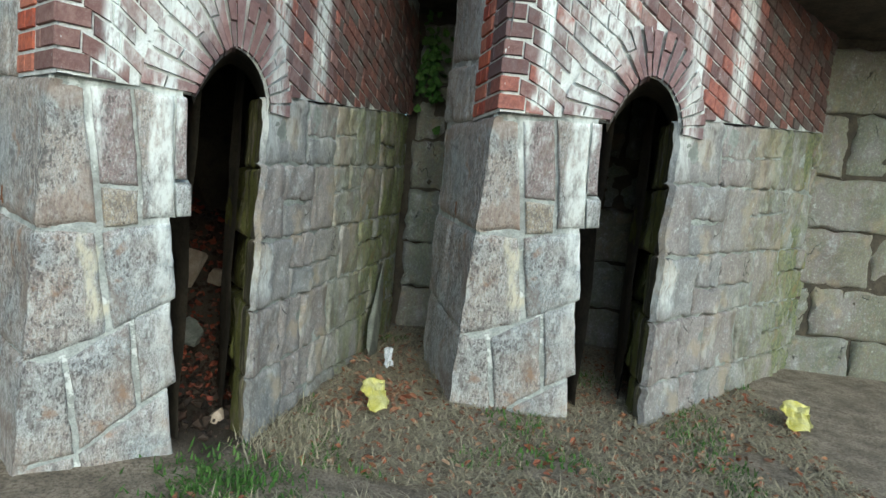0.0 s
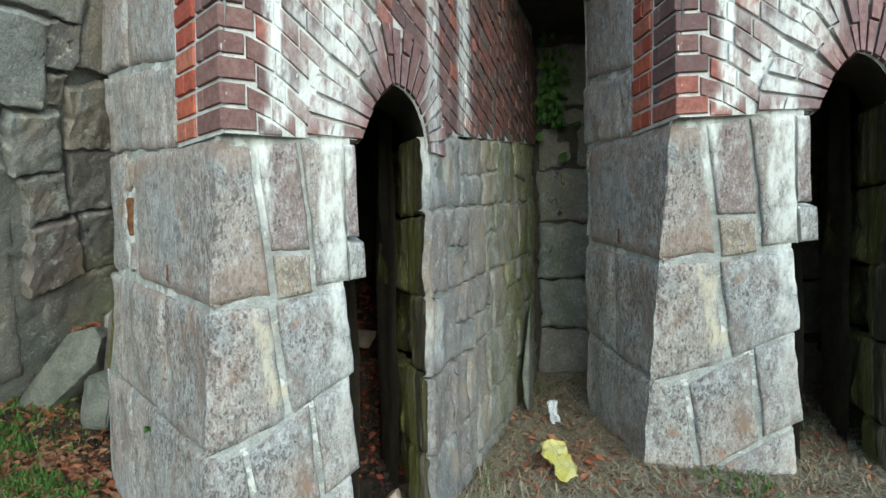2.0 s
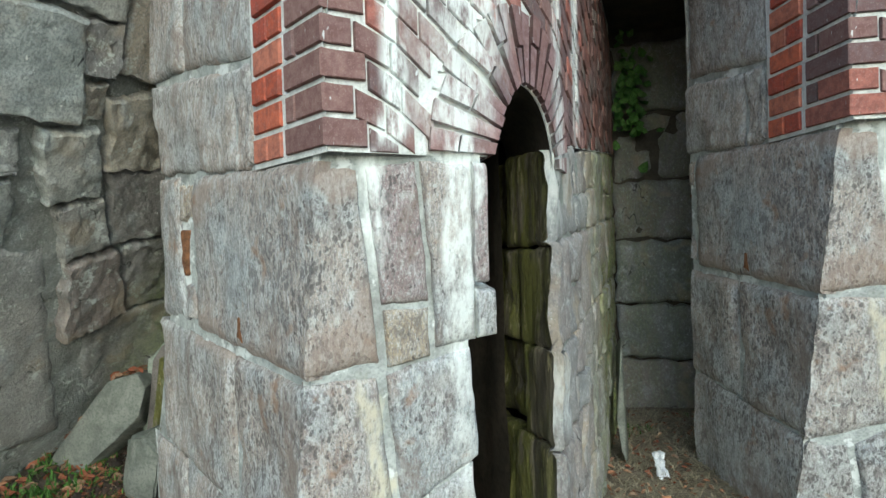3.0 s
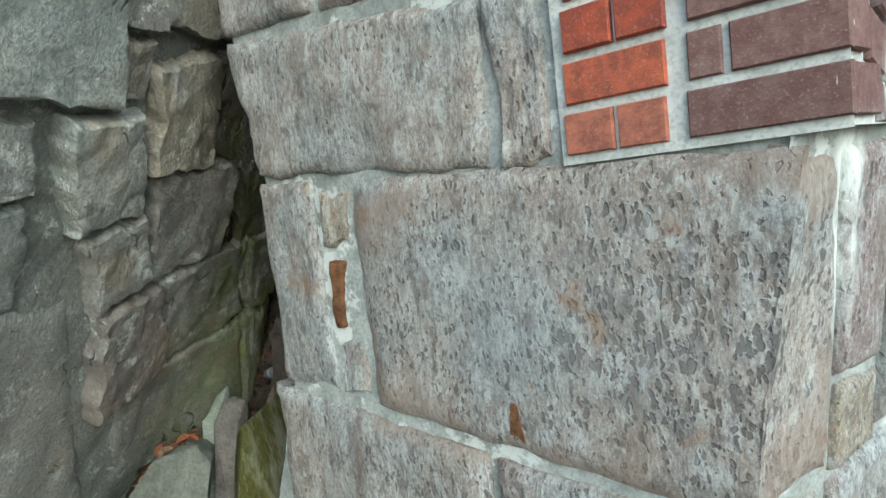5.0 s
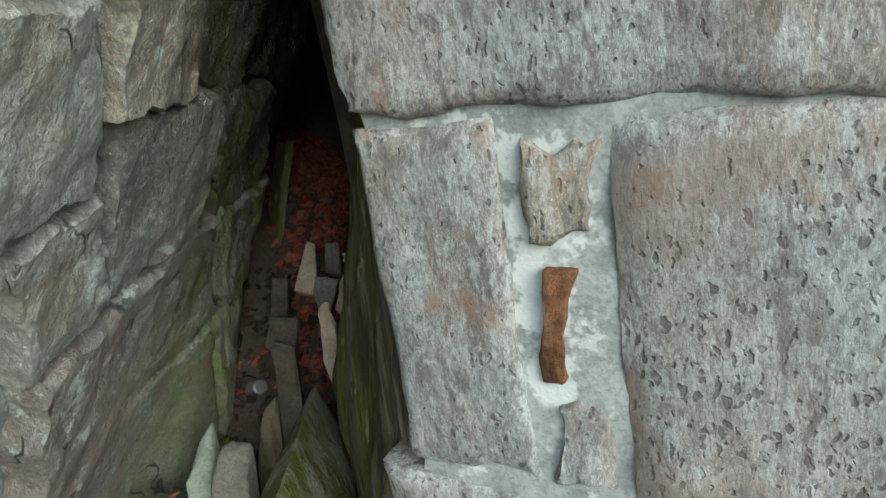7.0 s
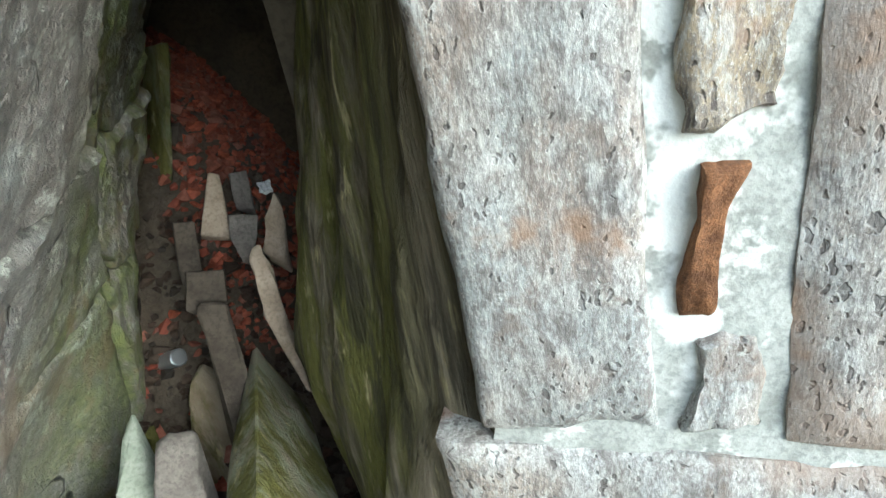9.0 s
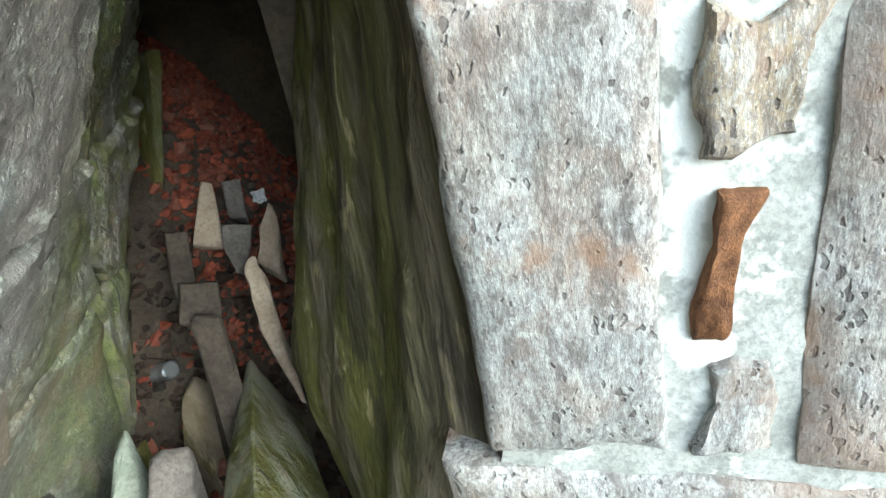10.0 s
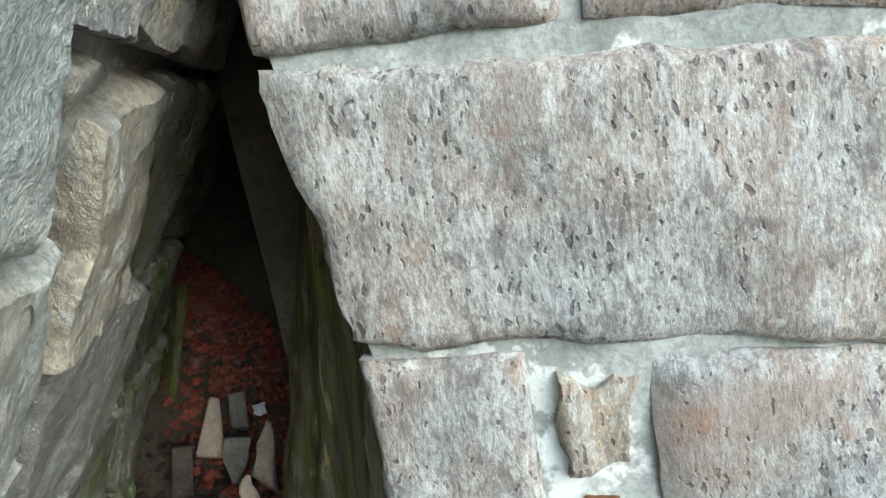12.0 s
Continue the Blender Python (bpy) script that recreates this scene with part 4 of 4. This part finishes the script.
        for o in list(twin.children_recursive):
            xs = [v.co.x for v in o.data.vertices]
            if max(xs) < CUT + 0.01 or o.name.startswith("flank"):
                bpy.data.objects.remove(o)
            elif min(xs) < CUT:
                bm = bmesh.new()
                bm.from_mesh(o.data)
                bmesh.ops.bisect_plane(bm, geom=bm.verts[:] + bm.edges[:] + bm.faces[:], plane_co=(CUT, 0, 0), plane_no=(-1, 0, 0), clear_outer=True)
                me = o.data.copy()
                bm.to_mesh(me)
                bm.free()
                o.data = me
        if ob is pier:
            tagged(twin, "copied pier of pitted grey-pink stone with a brick corner, fitted to the camera's view")
            copy_thing(back_wall, TWIN)
            wall_prism("end_face", [(CUT, 2.33), (CUT + 0.05, 2.95)], -0.3, 2.8, M_PIER, twin)


fitted_pier_copy()


# ---- rubble in the hollow ----
M_GREYTAN = plain_rough("greyish_broken_stone", (0.12, 0.11, 0.10), (0.21, 0.19, 0.175), 13, 0.6)
M_PALEGREEN = plain_rough("pale_green_grey_stone", (0.19, 0.22, 0.18), (0.30, 0.33, 0.285), 12, 0.6)
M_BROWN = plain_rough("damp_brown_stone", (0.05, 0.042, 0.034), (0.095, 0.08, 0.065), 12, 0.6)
M_OLIVE = mossy("brown_mossy_stone", (0.17, 0.135, 0.09), 0.2)
M_STRIP = mossy("bright_mossed_slab", (0.12, 0.15, 0.08), 0.6)
# nearly black pieces: the hollow's shade is put into their colour
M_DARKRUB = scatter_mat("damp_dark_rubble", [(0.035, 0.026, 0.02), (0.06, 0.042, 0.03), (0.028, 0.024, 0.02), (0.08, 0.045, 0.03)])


def chunks(name, label, mat, count, size, where, seed, kind_category, flat=0.7):
    """Broken pieces in one mesh, lying on the ground at the places that where(rnd) gives."""
    rnd = random.Random(seed)
    verts, faces = [], []
    kinds = []
    for k in range(8):
        bm = hull((1, 0.8, 0.6), seed * 31 + k, 12)
        bm.verts.ensure_lookup_table()
        bm.verts.index_update()
        kinds.append(([v.co.copy() for v in bm.verts], [[v.index for v in f.verts] for f in bm.faces]))
        bm.free()
    for _ in range(count):
        x, y = where(rnd)
        s = rnd.uniform(*size) * (0.6 + 0.8 * rnd.random() ** 3)
        r = Euler((rnd.uniform(-0.8, 0.8), rnd.uniform(-0.8, 0.8), rnd.uniform(0, 6.3))).to_matrix()
        vs, fs = rnd.choice(kinds)
        base = len(verts)
        c = Vector((x, y, ground_z(x, y) + s * 0.3))
        verts += [tuple(c + r @ (v * s)) for v in vs]
        faces += [[i + base for i in f] for f in fs]
    me = bpy.data.meshes.new(name)
    me.from_pydata(verts, [], faces)
    me.materials.append(mat)
    return tagged(new(name, me), label, kind_category, kind="stuff")


def in_hollow(rnd):
    while True:
        x, y = rnd.uniform(-2.3, -0.55), rnd.uniform(2.75, 4.5)
        if y > 2.95 or x < -1.7:
            if face_rock(y, ground_z(x, y)).x < x:
                return x, y


def high_heap(rnd):
    y = rnd.uniform(3.35, 4.45)
    return max(rnd.gauss(-1.86, 0.15), -2.03 + rnd.uniform(0.0, 0.1)), y


def arch_floor(rnd):
    return rnd.uniform(-1.3, -0.5), rnd.uniform(2.85, 4.2)


chunks("brick_rubble", "heap of broken red brick in the dark hollow", M_RUBBLE, 2200, (0.018, 0.045), high_heap, 3, "rubble")
chunks("brick_rubble", "broken red brick and soil behind the arch", M_RUBBLE, 700, (0.025, 0.06), arch_floor, 5, "rubble")
chunks("brick_rubble", "broken brick among the stones of the crevice floor", M_RUBBLE, 170, (0.03, 0.07), lambda r: (r.uniform(-2.2, -1.95), r.uniform(2.85, 3.4)), 11, "rubble")
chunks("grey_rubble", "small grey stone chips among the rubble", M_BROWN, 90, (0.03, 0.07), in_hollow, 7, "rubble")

for name, label, place, size, turn, seed, mat in (
        ("boulder", "half-buried grey boulder beside the pier", (-1.90, 2.62, 0.36), (0.20, 0.20, 0.34), (10, 8, 20), 24, M_BOULDER),
        ("boulder", "low grey stone in the litter", (-2.45, 2.35, 0.22), (0.22, 0.20, 0.14), (0, 8, 40), 25, M_BOULDER),
        ("stone_slab", "pinkish slab lying in the hollow", (-1.16, 3.62, 0.56), (0.16, 0.12, 0.28), (-20, 10, 10), 26, M_SLAB),
        ("broken_stone", "pale block of stone in the hollow", (-0.97, 3.62, 0.52), (0.15, 0.12, 0.12), (0, 0, 30), 27, M_SLAB),
        ("broken_stone", "grey stone lying in the rubble", (-0.93, 3.25, 0.26), (0.16, 0.12, 0.16), (10, 20, 0), 28, M_BOULDER),
        ("broken_stone", "small stone at the foot of the jamb", (-0.45, 2.72, 0.03), (0.08, 0.08, 0.08), (0, 0, 30), 29, M_SLAB),
        ("stone_slab", "broken slab leaning on the mossy wall", (-0.075, 4.20, 0.32), (0.06, 0.22, 0.70), (-16, -4, 0), 30, M_BOULDER)):
    boulder(name, label, place, size, turn, seed, mat, n=9 if name == "stone_slab" else 15)


def wedge(name, label, points, mat, seed):
    """A stone with a set shape: the hull of its few corners, worn."""
    bm = bmesh.new()
    for p in points:
        bm.verts.new(p)
    bmesh.ops.convex_hull(bm, input=bm.verts[:])
    span = max((Vector(p) - Vector(r)).length for p in points for r in points)
    bmesh.ops.bevel(bm, geom=bm.edges, offset=min(0.006, 0.012 * span), segments=1, affect="EDGES", clamp_overlap=True)
    bmesh.ops.triangulate(bm, faces=bm.faces)
    bmesh.ops.subdivide_edges(bm, edges=[e for e in bm.edges if e.calc_length() > min(0.06, 0.15 * span)], cuts=3)
    for v in bm.verts:
        v.co += v.normal * min(0.009, 0.022 * span) * noise.fractal(v.co * 24 + Vector((seed, 0, 0)), 0.9, 2.0, 3)
    tagged(part(name, bm, mat), label, "stone")


wedge("boulder", "grey-green ridged boulder in the crevice",
      ((-1.892, 3.164, 0.831), (-1.836, 3.188, 0.637), (-1.814, 2.952, 0.464), (-1.945, 3.129, 0.755), (-1.991, 2.834, 0.726), (-1.911, 2.74, 0.794),
       (-1.867, 3.07, 0.676), (-2.05, 2.787, 0.263), (-1.814, 2.881, 0.145), (-1.956, 3.247, 0.204)), M_MOSSY2, 4)
wedge("boulder", "brown mossy stone lying in the crevice",
      ((-2.039, 3.282, 0.766), (-1.993, 3.282, 0.684), (-2.038, 3.218, 0.557), (-2.092, 3.218, 0.691), (-2.074, 3.244, 0.745), (-2.075, 3.434, 0.679),
       (-2.031, 3.434, 0.573), (-2.189, 3.18, 0.234), (-2.024, 3.18, 0.234)), M_OLIVE, 17)
wedge("broken_stone", "grey block at the crevice's mouth",
      ((-2.062, 2.977, 0.816), (-2.083, 2.952, 0.818), (-2.114, 2.901, 0.742), (-2.039, 2.901, 0.698), (-2.026, 2.977, 0.792), (-2.145, 3.104, 0.697),
       (-2.074, 3.104, 0.677), (-2.202, 2.901, 0.107), (-2.075, 2.901, 0.107)), M_GREYTAN, 19)
wedge("stone_slab", "long tan stone leaning against the pier",
      ((-1.831, 3.17, 1.06), (-1.809, 3.17, 1.061), (-1.80, 3.15, 0.951), (-1.815, 3.13, 0.85), (-1.848, 3.13, 0.88), (-1.845, 3.16, 1.031), (-1.825, 3.22, 1.041), (-1.812, 3.2, 0.58)), M_SLAB, 13)
wedge("stone_slab", "tan upright slab of broken stone on the rubble",
      ((-1.892, 3.45, 1.172), (-1.87, 3.45, 1.162), (-1.89, 3.43, 1.0), (-1.958, 3.43, 1.03), (-1.899, 3.49, 1.156), (-1.876, 3.49, 1.148), (-1.898, 3.48, 0.98), (-1.966, 3.48, 1.0)), M_SLAB, 11)
wedge("stone_slab", "greyish flat stone leaning on the rubble",
      ((-1.873, 3.37, 1.079), (-1.806, 3.37, 1.061), (-1.832, 3.35, 1.0), (-1.875, 3.34, 0.96), (-1.885, 3.35, 1.025), (-1.878, 3.42, 1.064), (-1.809, 3.42, 1.045), (-1.867, 3.41, 0.92)), M_GREYTAN, 12)
wedge("stone_slab", "greyish flat stone on the red rubble",
      ((-1.853, 3.52, 1.143), (-1.808, 3.52, 1.139), (-1.821, 3.5, 1.04), (-1.863, 3.5, 1.05), (-1.857, 3.56, 1.131), (-1.812, 3.56, 1.124), (-1.824, 3.55, 1.0)), M_GREYTAN, 21)
wedge("stone_slab", "tan broken stone beside the pier",
      ((-1.756, 3.3, 1.124), (-1.747, 3.3, 1.083), (-1.776, 3.28, 0.95), (-1.817, 3.28, 1.0), (-1.79, 3.29, 1.074), (-1.749, 3.35, 1.1), (-1.772, 3.34, 0.9), (-1.812, 3.33, 0.95)), M_SLAB, 22)
wedge("broken_stone", "dark stone block among the rubble",
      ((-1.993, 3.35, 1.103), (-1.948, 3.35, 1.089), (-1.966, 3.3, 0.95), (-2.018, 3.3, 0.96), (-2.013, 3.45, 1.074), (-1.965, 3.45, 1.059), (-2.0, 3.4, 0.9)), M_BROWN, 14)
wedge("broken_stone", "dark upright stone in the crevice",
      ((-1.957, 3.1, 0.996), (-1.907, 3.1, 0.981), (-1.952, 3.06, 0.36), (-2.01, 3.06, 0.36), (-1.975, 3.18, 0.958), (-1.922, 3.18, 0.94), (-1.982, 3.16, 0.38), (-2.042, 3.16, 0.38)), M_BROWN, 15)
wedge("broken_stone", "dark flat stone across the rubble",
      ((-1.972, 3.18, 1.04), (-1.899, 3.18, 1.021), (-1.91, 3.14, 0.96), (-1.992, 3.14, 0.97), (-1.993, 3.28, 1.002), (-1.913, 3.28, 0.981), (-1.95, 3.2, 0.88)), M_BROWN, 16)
wedge("boulder", "long tilted grey slab with leaves along its top",
      ((-2.639, 2.787, 0.264), (-2.524, 2.81, 0.402), (-2.317, 2.833, 0.643), (-2.167, 2.856, 0.683), (-2.11, 2.856, 0.62), (-2.133, 2.833, 0.505),
       (-2.259, 2.799, 0.379), (-2.558, 2.764, 0.126), (-2.673, 3.017, 0.31), (-2.328, 3.063, 0.655), (-2.202, 3.04, 0.655), (-2.259, 3.017, 0.379),
       (-2.581, 2.971, 0.149)), M_BOULDER, 12)
wedge("stone_slab", "thin green-edged slab standing in the hollow",
      ((-2.095, 3.55, 0.86), (-2.125, 3.55, 0.86), (-2.17, 3.62, 0.86), (-1.878, 3.55, 1.48), (-1.905, 3.55, 1.48), (-1.96, 3.62, 1.48)), M_STRIP, 14)
wedge("boulder", "pale pointed slab standing against the abutment",
      ((-2.142, 3.066, 0.824), (-2.174, 3.028, 0.788), (-2.196, 2.952, 0.733), (-2.149, 2.977, 0.679), (-2.135, 3.028, 0.791), (-2.173, 3.129, 0.769),
       (-2.266, 2.952, 0.17), (-2.139, 3.002, 0.17)), M_PALEGREEN, 6)
wedge("boulder", "small pointed greenish slab in the crevice",
      ((-2.153, 3.155, 0.73), (-2.177, 3.129, 0.707), (-2.217, 3.104, 0.583), (-2.177, 3.129, 0.601), (-2.184, 3.218, 0.667), (-2.266, 3.104, 0.234),
       (-2.151, 3.129, 0.234)), M_MOSSY2, 8)

# loose pieces that carry the shade of the floor in their colour
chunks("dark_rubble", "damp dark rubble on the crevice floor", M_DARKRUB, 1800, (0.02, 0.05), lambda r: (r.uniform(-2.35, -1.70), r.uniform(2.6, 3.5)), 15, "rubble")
chunks("dark_rubble", "soil crumbs and rubble behind the arch, shade put into the colour", M_DARKRUB, 1500, (0.02, 0.06), lambda r: (r.uniform(-1.5, -0.35), r.uniform(2.5, 4.4)), 16, "rubble")

# ---- litter: leaves, straw, weeds ----
def leaves(name, label, count, where, seed, size=(0.02, 0.045), height=ground_z):
    rnd = random.Random(seed)
    verts, faces = [], []
    for _ in range(count):
        x, y = where(rnd)
        s = rnd.uniform(*size)
        r = Euler((rnd.uniform(-0.7, 0.7), rnd.uniform(-0.7, 0.7), rnd.uniform(0, 6.3))).to_matrix()
        c = Vector((x, y, height(x, y) + rnd.uniform(0.004, 0.02)))
        curl = rnd.uniform(0.1, 0.5)
        b = len(verts)
        shape = ((-1, 0, 0), (-0.35, 0.5, curl), (0.35, 0.42, curl), (1, 0, 0.1), (0.35, -0.42, curl), (-0.35, -0.5, curl), (0, 0, 0))
        verts += [tuple(c + r @ (Vector(p) * s)) for p in shape]
        faces += [(b, b + 1, b + 6), (b + 1, b + 2, b + 6), (b + 2, b + 3, b + 6), (b + 3, b + 4, b + 6), (b + 4, b + 5, b + 6), (b + 5, b, b + 6)]
    me = bpy.data.meshes.new(name)
    me.from_pydata(verts, [], faces)
    me.materials.append(M_LEAF)
    tagged(new(name, me), label, "leaves", kind="stuff")


def blades(name, label, category, mat, count, where, seed, length, flat, width=0.0022):
    rnd = random.Random(seed)
    verts, faces = [], []
    for _ in range(count):
        x, y = where(rnd)
        s = rnd.uniform(*length)
        t = rnd.uniform(0, 6.3)
        d = Vector((math.cos(t), math.sin(t), 0))
        up = rnd.uniform(*flat)
        c = Vector((x, y, ground_z(x, y)))
        w = Vector((-d.y, d.x, 0)) * width * rnd.uniform(0.7, 1.5)
        b = len(verts)
        for k, f in enumerate((0.0, 0.5, 1.0)):
            p = c + d * s * f * (1 - up) + Vector((0, 0, s * (f * up + 0.25 * f * (1 - f)) + 0.004))
            ww = w * (1 - 0.8 * f)
            verts += [tuple(p + ww), tuple(p - ww)]
        faces += [(b, b + 1, b + 3, b + 2), (b + 2, b + 3, b + 5, b + 4)]
    me = bpy.data.meshes.new(name)
    me.from_pydata(verts, [], faces)
    me.materials.append(mat)
    tagged(new(name, me), label, category, kind="stuff")


def left_bank(rnd):
    while True:
        x, y = rnd.uniform(-3.0, -1.3), rnd.uniform(1.2, 3.0)
        if face_left(x, 0).y > y and face_rock(y, ground_z(x, y)).x < x:
            return x, y


def crevice(rnd):
    return rnd.uniform(-2.2, -1.8), rnd.uniform(2.5, 3.1)


def right_yard(rnd):
    while True:
        x, y = rnd.uniform(-0.3, 2.6), rnd.uniform(0.9, 5.0)
        if x > -0.14 and y > 2.45 or y < 2.15 + 0.3 * x:
            return x, y


def patches(where, scale, cut, off):
    def f(rnd):
        for _ in range(400):
            x, y = where(rnd)
            if noise.noise(Vector((x * scale + off, y * scale, off))) > cut:
                return x, y
        return x, y
    return f


leaves("dead_leaves", "drift of dead russet leaves beside the pier", 2600, left_bank, 1, (0.018, 0.04))
leaves("dead_leaves", "dead orange leaves in the crevice", 420, crevice, 2, (0.02, 0.04))
def slab_top(x, y):
    """The upper side of the tilted slab in the litter."""
    return 0.266 + 1.17 * (x + 2.64) if x < -2.317 else 0.647 + 0.25 * (x + 2.317)


leaves("dead_leaves", "russet leaves lying along the tilted slab", 70, lambda r: (r.uniform(-2.60, -2.18), r.uniform(2.83, 2.98)), 31, (0.015, 0.032), slab_top)
leaves("dead_leaves", "scattered dead leaves on the yard", 3400, right_yard, 3, (0.010, 0.028))
leaves("dead_leaves", "russet leaves caught in a clump", 120, lambda r: (r.gauss(0.2, 0.12), r.gauss(3.35, 0.14)), 9, (0.02, 0.04))
blades("dry_grass", "matted dry straw-coloured grass", "grass", M_STRAW, 42000, patches(right_yard, 1.6, -0.35, 4.0), 4, (0.04, 0.13), (0.05, 0.35))
blades("dry_grass", "tufts of dry grass beside the jamb", "grass", M_STRAW, 900, lambda r: (r.gauss(-0.05, 0.10), r.gauss(2.75, 0.16)), 14, (0.06, 0.16), (0.15, 0.6))
blades("green_weeds", "low green weeds and moss in the grass", "weeds", M_GREEN, 5000, patches(right_yard, 2.3, 0.22, 1.0), 5, (0.02, 0.06), (0.2, 0.8), 0.005)
blades("green_weeds", "green weeds at the foot of the pier", "weeds", M_GREEN, 800, lambda r: (r.gauss(-0.12, 0.14), r.gauss(2.22, 0.12)), 6, (0.02, 0.06), (0.2, 0.8), 0.005)
blades("green_weeds", "bright green weeds among the leaves", "weeds", M_GREEN, 3500, patches(left_bank, 3.0, 0.15, 7.0), 7, (0.02, 0.06), (0.2, 0.8), 0.006)
blades("green_weeds", "fresh green weeds along the foot of the abutment", "weeds", M_GREEN, 2200, lambda r: (r.gauss(-2.45, 0.10), r.gauss(2.42, 0.16)), 21, (0.03, 0.07), (0.3, 0.9), 0.007)
blades("green_weeds", "fresh green weeds among russet leaves", "weeds", M_GREEN, 700, lambda r: (r.gauss(-2.02, 0.07), r.gauss(2.36, 0.05)), 22, (0.03, 0.06), (0.3, 0.9), 0.007)
blades("dry_grass", "thin dry stalks on the bank", "grass", M_STRAW, 300, left_bank, 8, (0.06, 0.2), (0.1, 0.5))


def sprig():
    """A small green plant rooted in a joint of the pier."""
    rnd = random.Random(2)
    ob = thing("wall_fern", "small green plant rooted in the pier's joint", "plant")
    base = face_left(-1.235, 0.43, 0.0)
    for k in range(26):
        bm = bmesh.new()
        d = Vector((rnd.uniform(-0.6, 0.6) - 0.4, rnd.uniform(-0.4, 0.3) - 0.6, rnd.uniform(-0.7, 0.9)))
        l = rnd.uniform(0.015, 0.035)
        side_v = d.cross(Vector((0.3, 0.2, 1))).normalized() * l * 0.22
        tip = base + d.normalized() * l
        mid = base + d.normalized() * l * 0.55
        vs = [bm.verts.new(p) for p in (base, mid + side_v, tip, mid - side_v)]
        bm.faces.new(vs)
        part("leaf", bm, M_GREEN, ob, smooth=False)


def crumple(name, label, category, place, size, turn, seed, mat, amp=0.5):
    bm = bmesh.new()
    n = 12
    g = []
    for j in range(n + 1):
        row = []
        for i in range(n + 1):
            u, v = i / n - 0.5, j / n - 0.5
            w = noise.fractal(Vector((u * 4 + seed, v * 4, seed)), 0.8, 2.0, 3)
            edge = 1 + 0.5 * noise.noise(Vector((u * 3, v * 3, seed * 2.0)))
            row.append(bm.verts.new((u * size[0] * edge, v * size[1] * edge, size[2] * (0.5 + amp * w))))
        g.append(row)
    for j in range(n):
        for i in range(n):
            bm.faces.new((g[j][i], g[j][i + 1], g[j + 1][i + 1], g[j + 1][i]))
    r = bmesh.ops.extrude_face_region(bm, geom=bm.faces[:])
    for v in r["geom"]:
        if isinstance(v, bmesh.types.BMVert):
            v.co.z -= 0.004
    ob = part(name, bm, mat)
    ob.matrix_world = pose(*place, *turn)
    tagged(ob, label, category)


def creeper(place, size, count, seed):
    """Ivy leaves that cling to the far wall in the shade."""
    rnd = random.Random(seed)
    verts, faces = [], []
    for _ in range(count):
        u, w = rnd.gauss(0, 0.4), rnd.gauss(0, 0.5)
        c = Vector(place) + Vector((u * size[0], rnd.uniform(-0.05, 0.08), w * size[1]))
        r = Euler((rnd.uniform(0.6, 1.6), rnd.uniform(-0.6, 0.6), rnd.uniform(-0.8, 0.8))).to_matrix()
        k = rnd.uniform(0.025, 0.05)
        b = len(verts)
        verts += [tuple(c + r @ (Vector(p) * k)) for p in ((0, -1, 0), (0.8, -0.5, 0.15), (0.55, 0.3, 0.1), (0, 1, 0), (-0.55, 0.3, 0.1), (-0.8, -0.5, 0.15), (0, -0.1, -0.1))]
        faces += [(b + n, b + (n + 1) % 6, b + 6) for n in range(6)]
    me = bpy.data.meshes.new("ivy")
    me.from_pydata(verts, [], faces)
    me.materials.append(M_GREEN)
    tagged(new("ivy", me), "green ivy leaves clinging to the far shaded wall", "ivy", kind="stuff")


sprig()
creeper((0.00, 5.02, 2.25), (0.16, 0.36), 110, 4)
crumple("plastic_wrapper", "crumpled yellow plastic wrapper lying on the grass", "wrapper", (0.20, 3.22, 0.05), (0.15, 0.24, 0.05), (18, 8, 30), 3, M_YELLOW)
crumple("paper_scrap", "crumpled white paper scrap on the ground", "paper", (0.10, 3.93, 0.06), (0.06, 0.12, 0.08), (60, 0, 20), 5, M_WHITE)
# another wrapper, put beside the copied wall to fit the camera's view
q = TWIN @ Vector((0.20, 3.22, 0.0))
crumple("plastic_wrapper", "copy of the crumpled yellow plastic wrapper, placed beside the copied wall", "wrapper", (q.x, q.y, ground_z(q.x, q.y) + 0.05), (0.17, 0.26, 0.06), (18, 8, -10), 3, M_YELLOW)
crumple("paper_scrap", "small white scrap among the rubble", "paper", (-1.775, 3.45, 1.10), (0.03, 0.03, 0.03), (70, 0, 0), 6, M_WHITE)


def can():
    ob = thing("drink_can", "crushed bare metal can among the rubble", "can")
    bm = bmesh.new()
    bmesh.ops.create_cone(bm, cap_ends=False, segments=20, radius1=0.022, radius2=0.022, depth=0.07)
    bmesh.ops.subdivide_edges(bm, edges=[e for e in bm.edges if abs(e.verts[0].co.z - e.verts[1].co.z) > 0.01], cuts=5)
    for v in bm.verts:
        v.co.x *= 1 - 0.35 * math.exp(-(v.co.z / 0.018) ** 2)
        v.co += 0.003 * noise.noise_vector(v.co * 60)
    part("body", bm, M_CAN, ob)
    for z in (-0.035, 0.035):
        bm = bmesh.new()
        bmesh.ops.create_cone(bm, cap_ends=True, segments=20, radius1=0.021, radius2=0.018, depth=0.005)
        bmesh.ops.translate(bm, vec=(0, 0, z), verts=bm.verts)
        part("lid", bm, M_CAN, ob)
    ob.matrix_world = pose(-2.11, 3.33, 0.775, 70, 15, 40)


can()
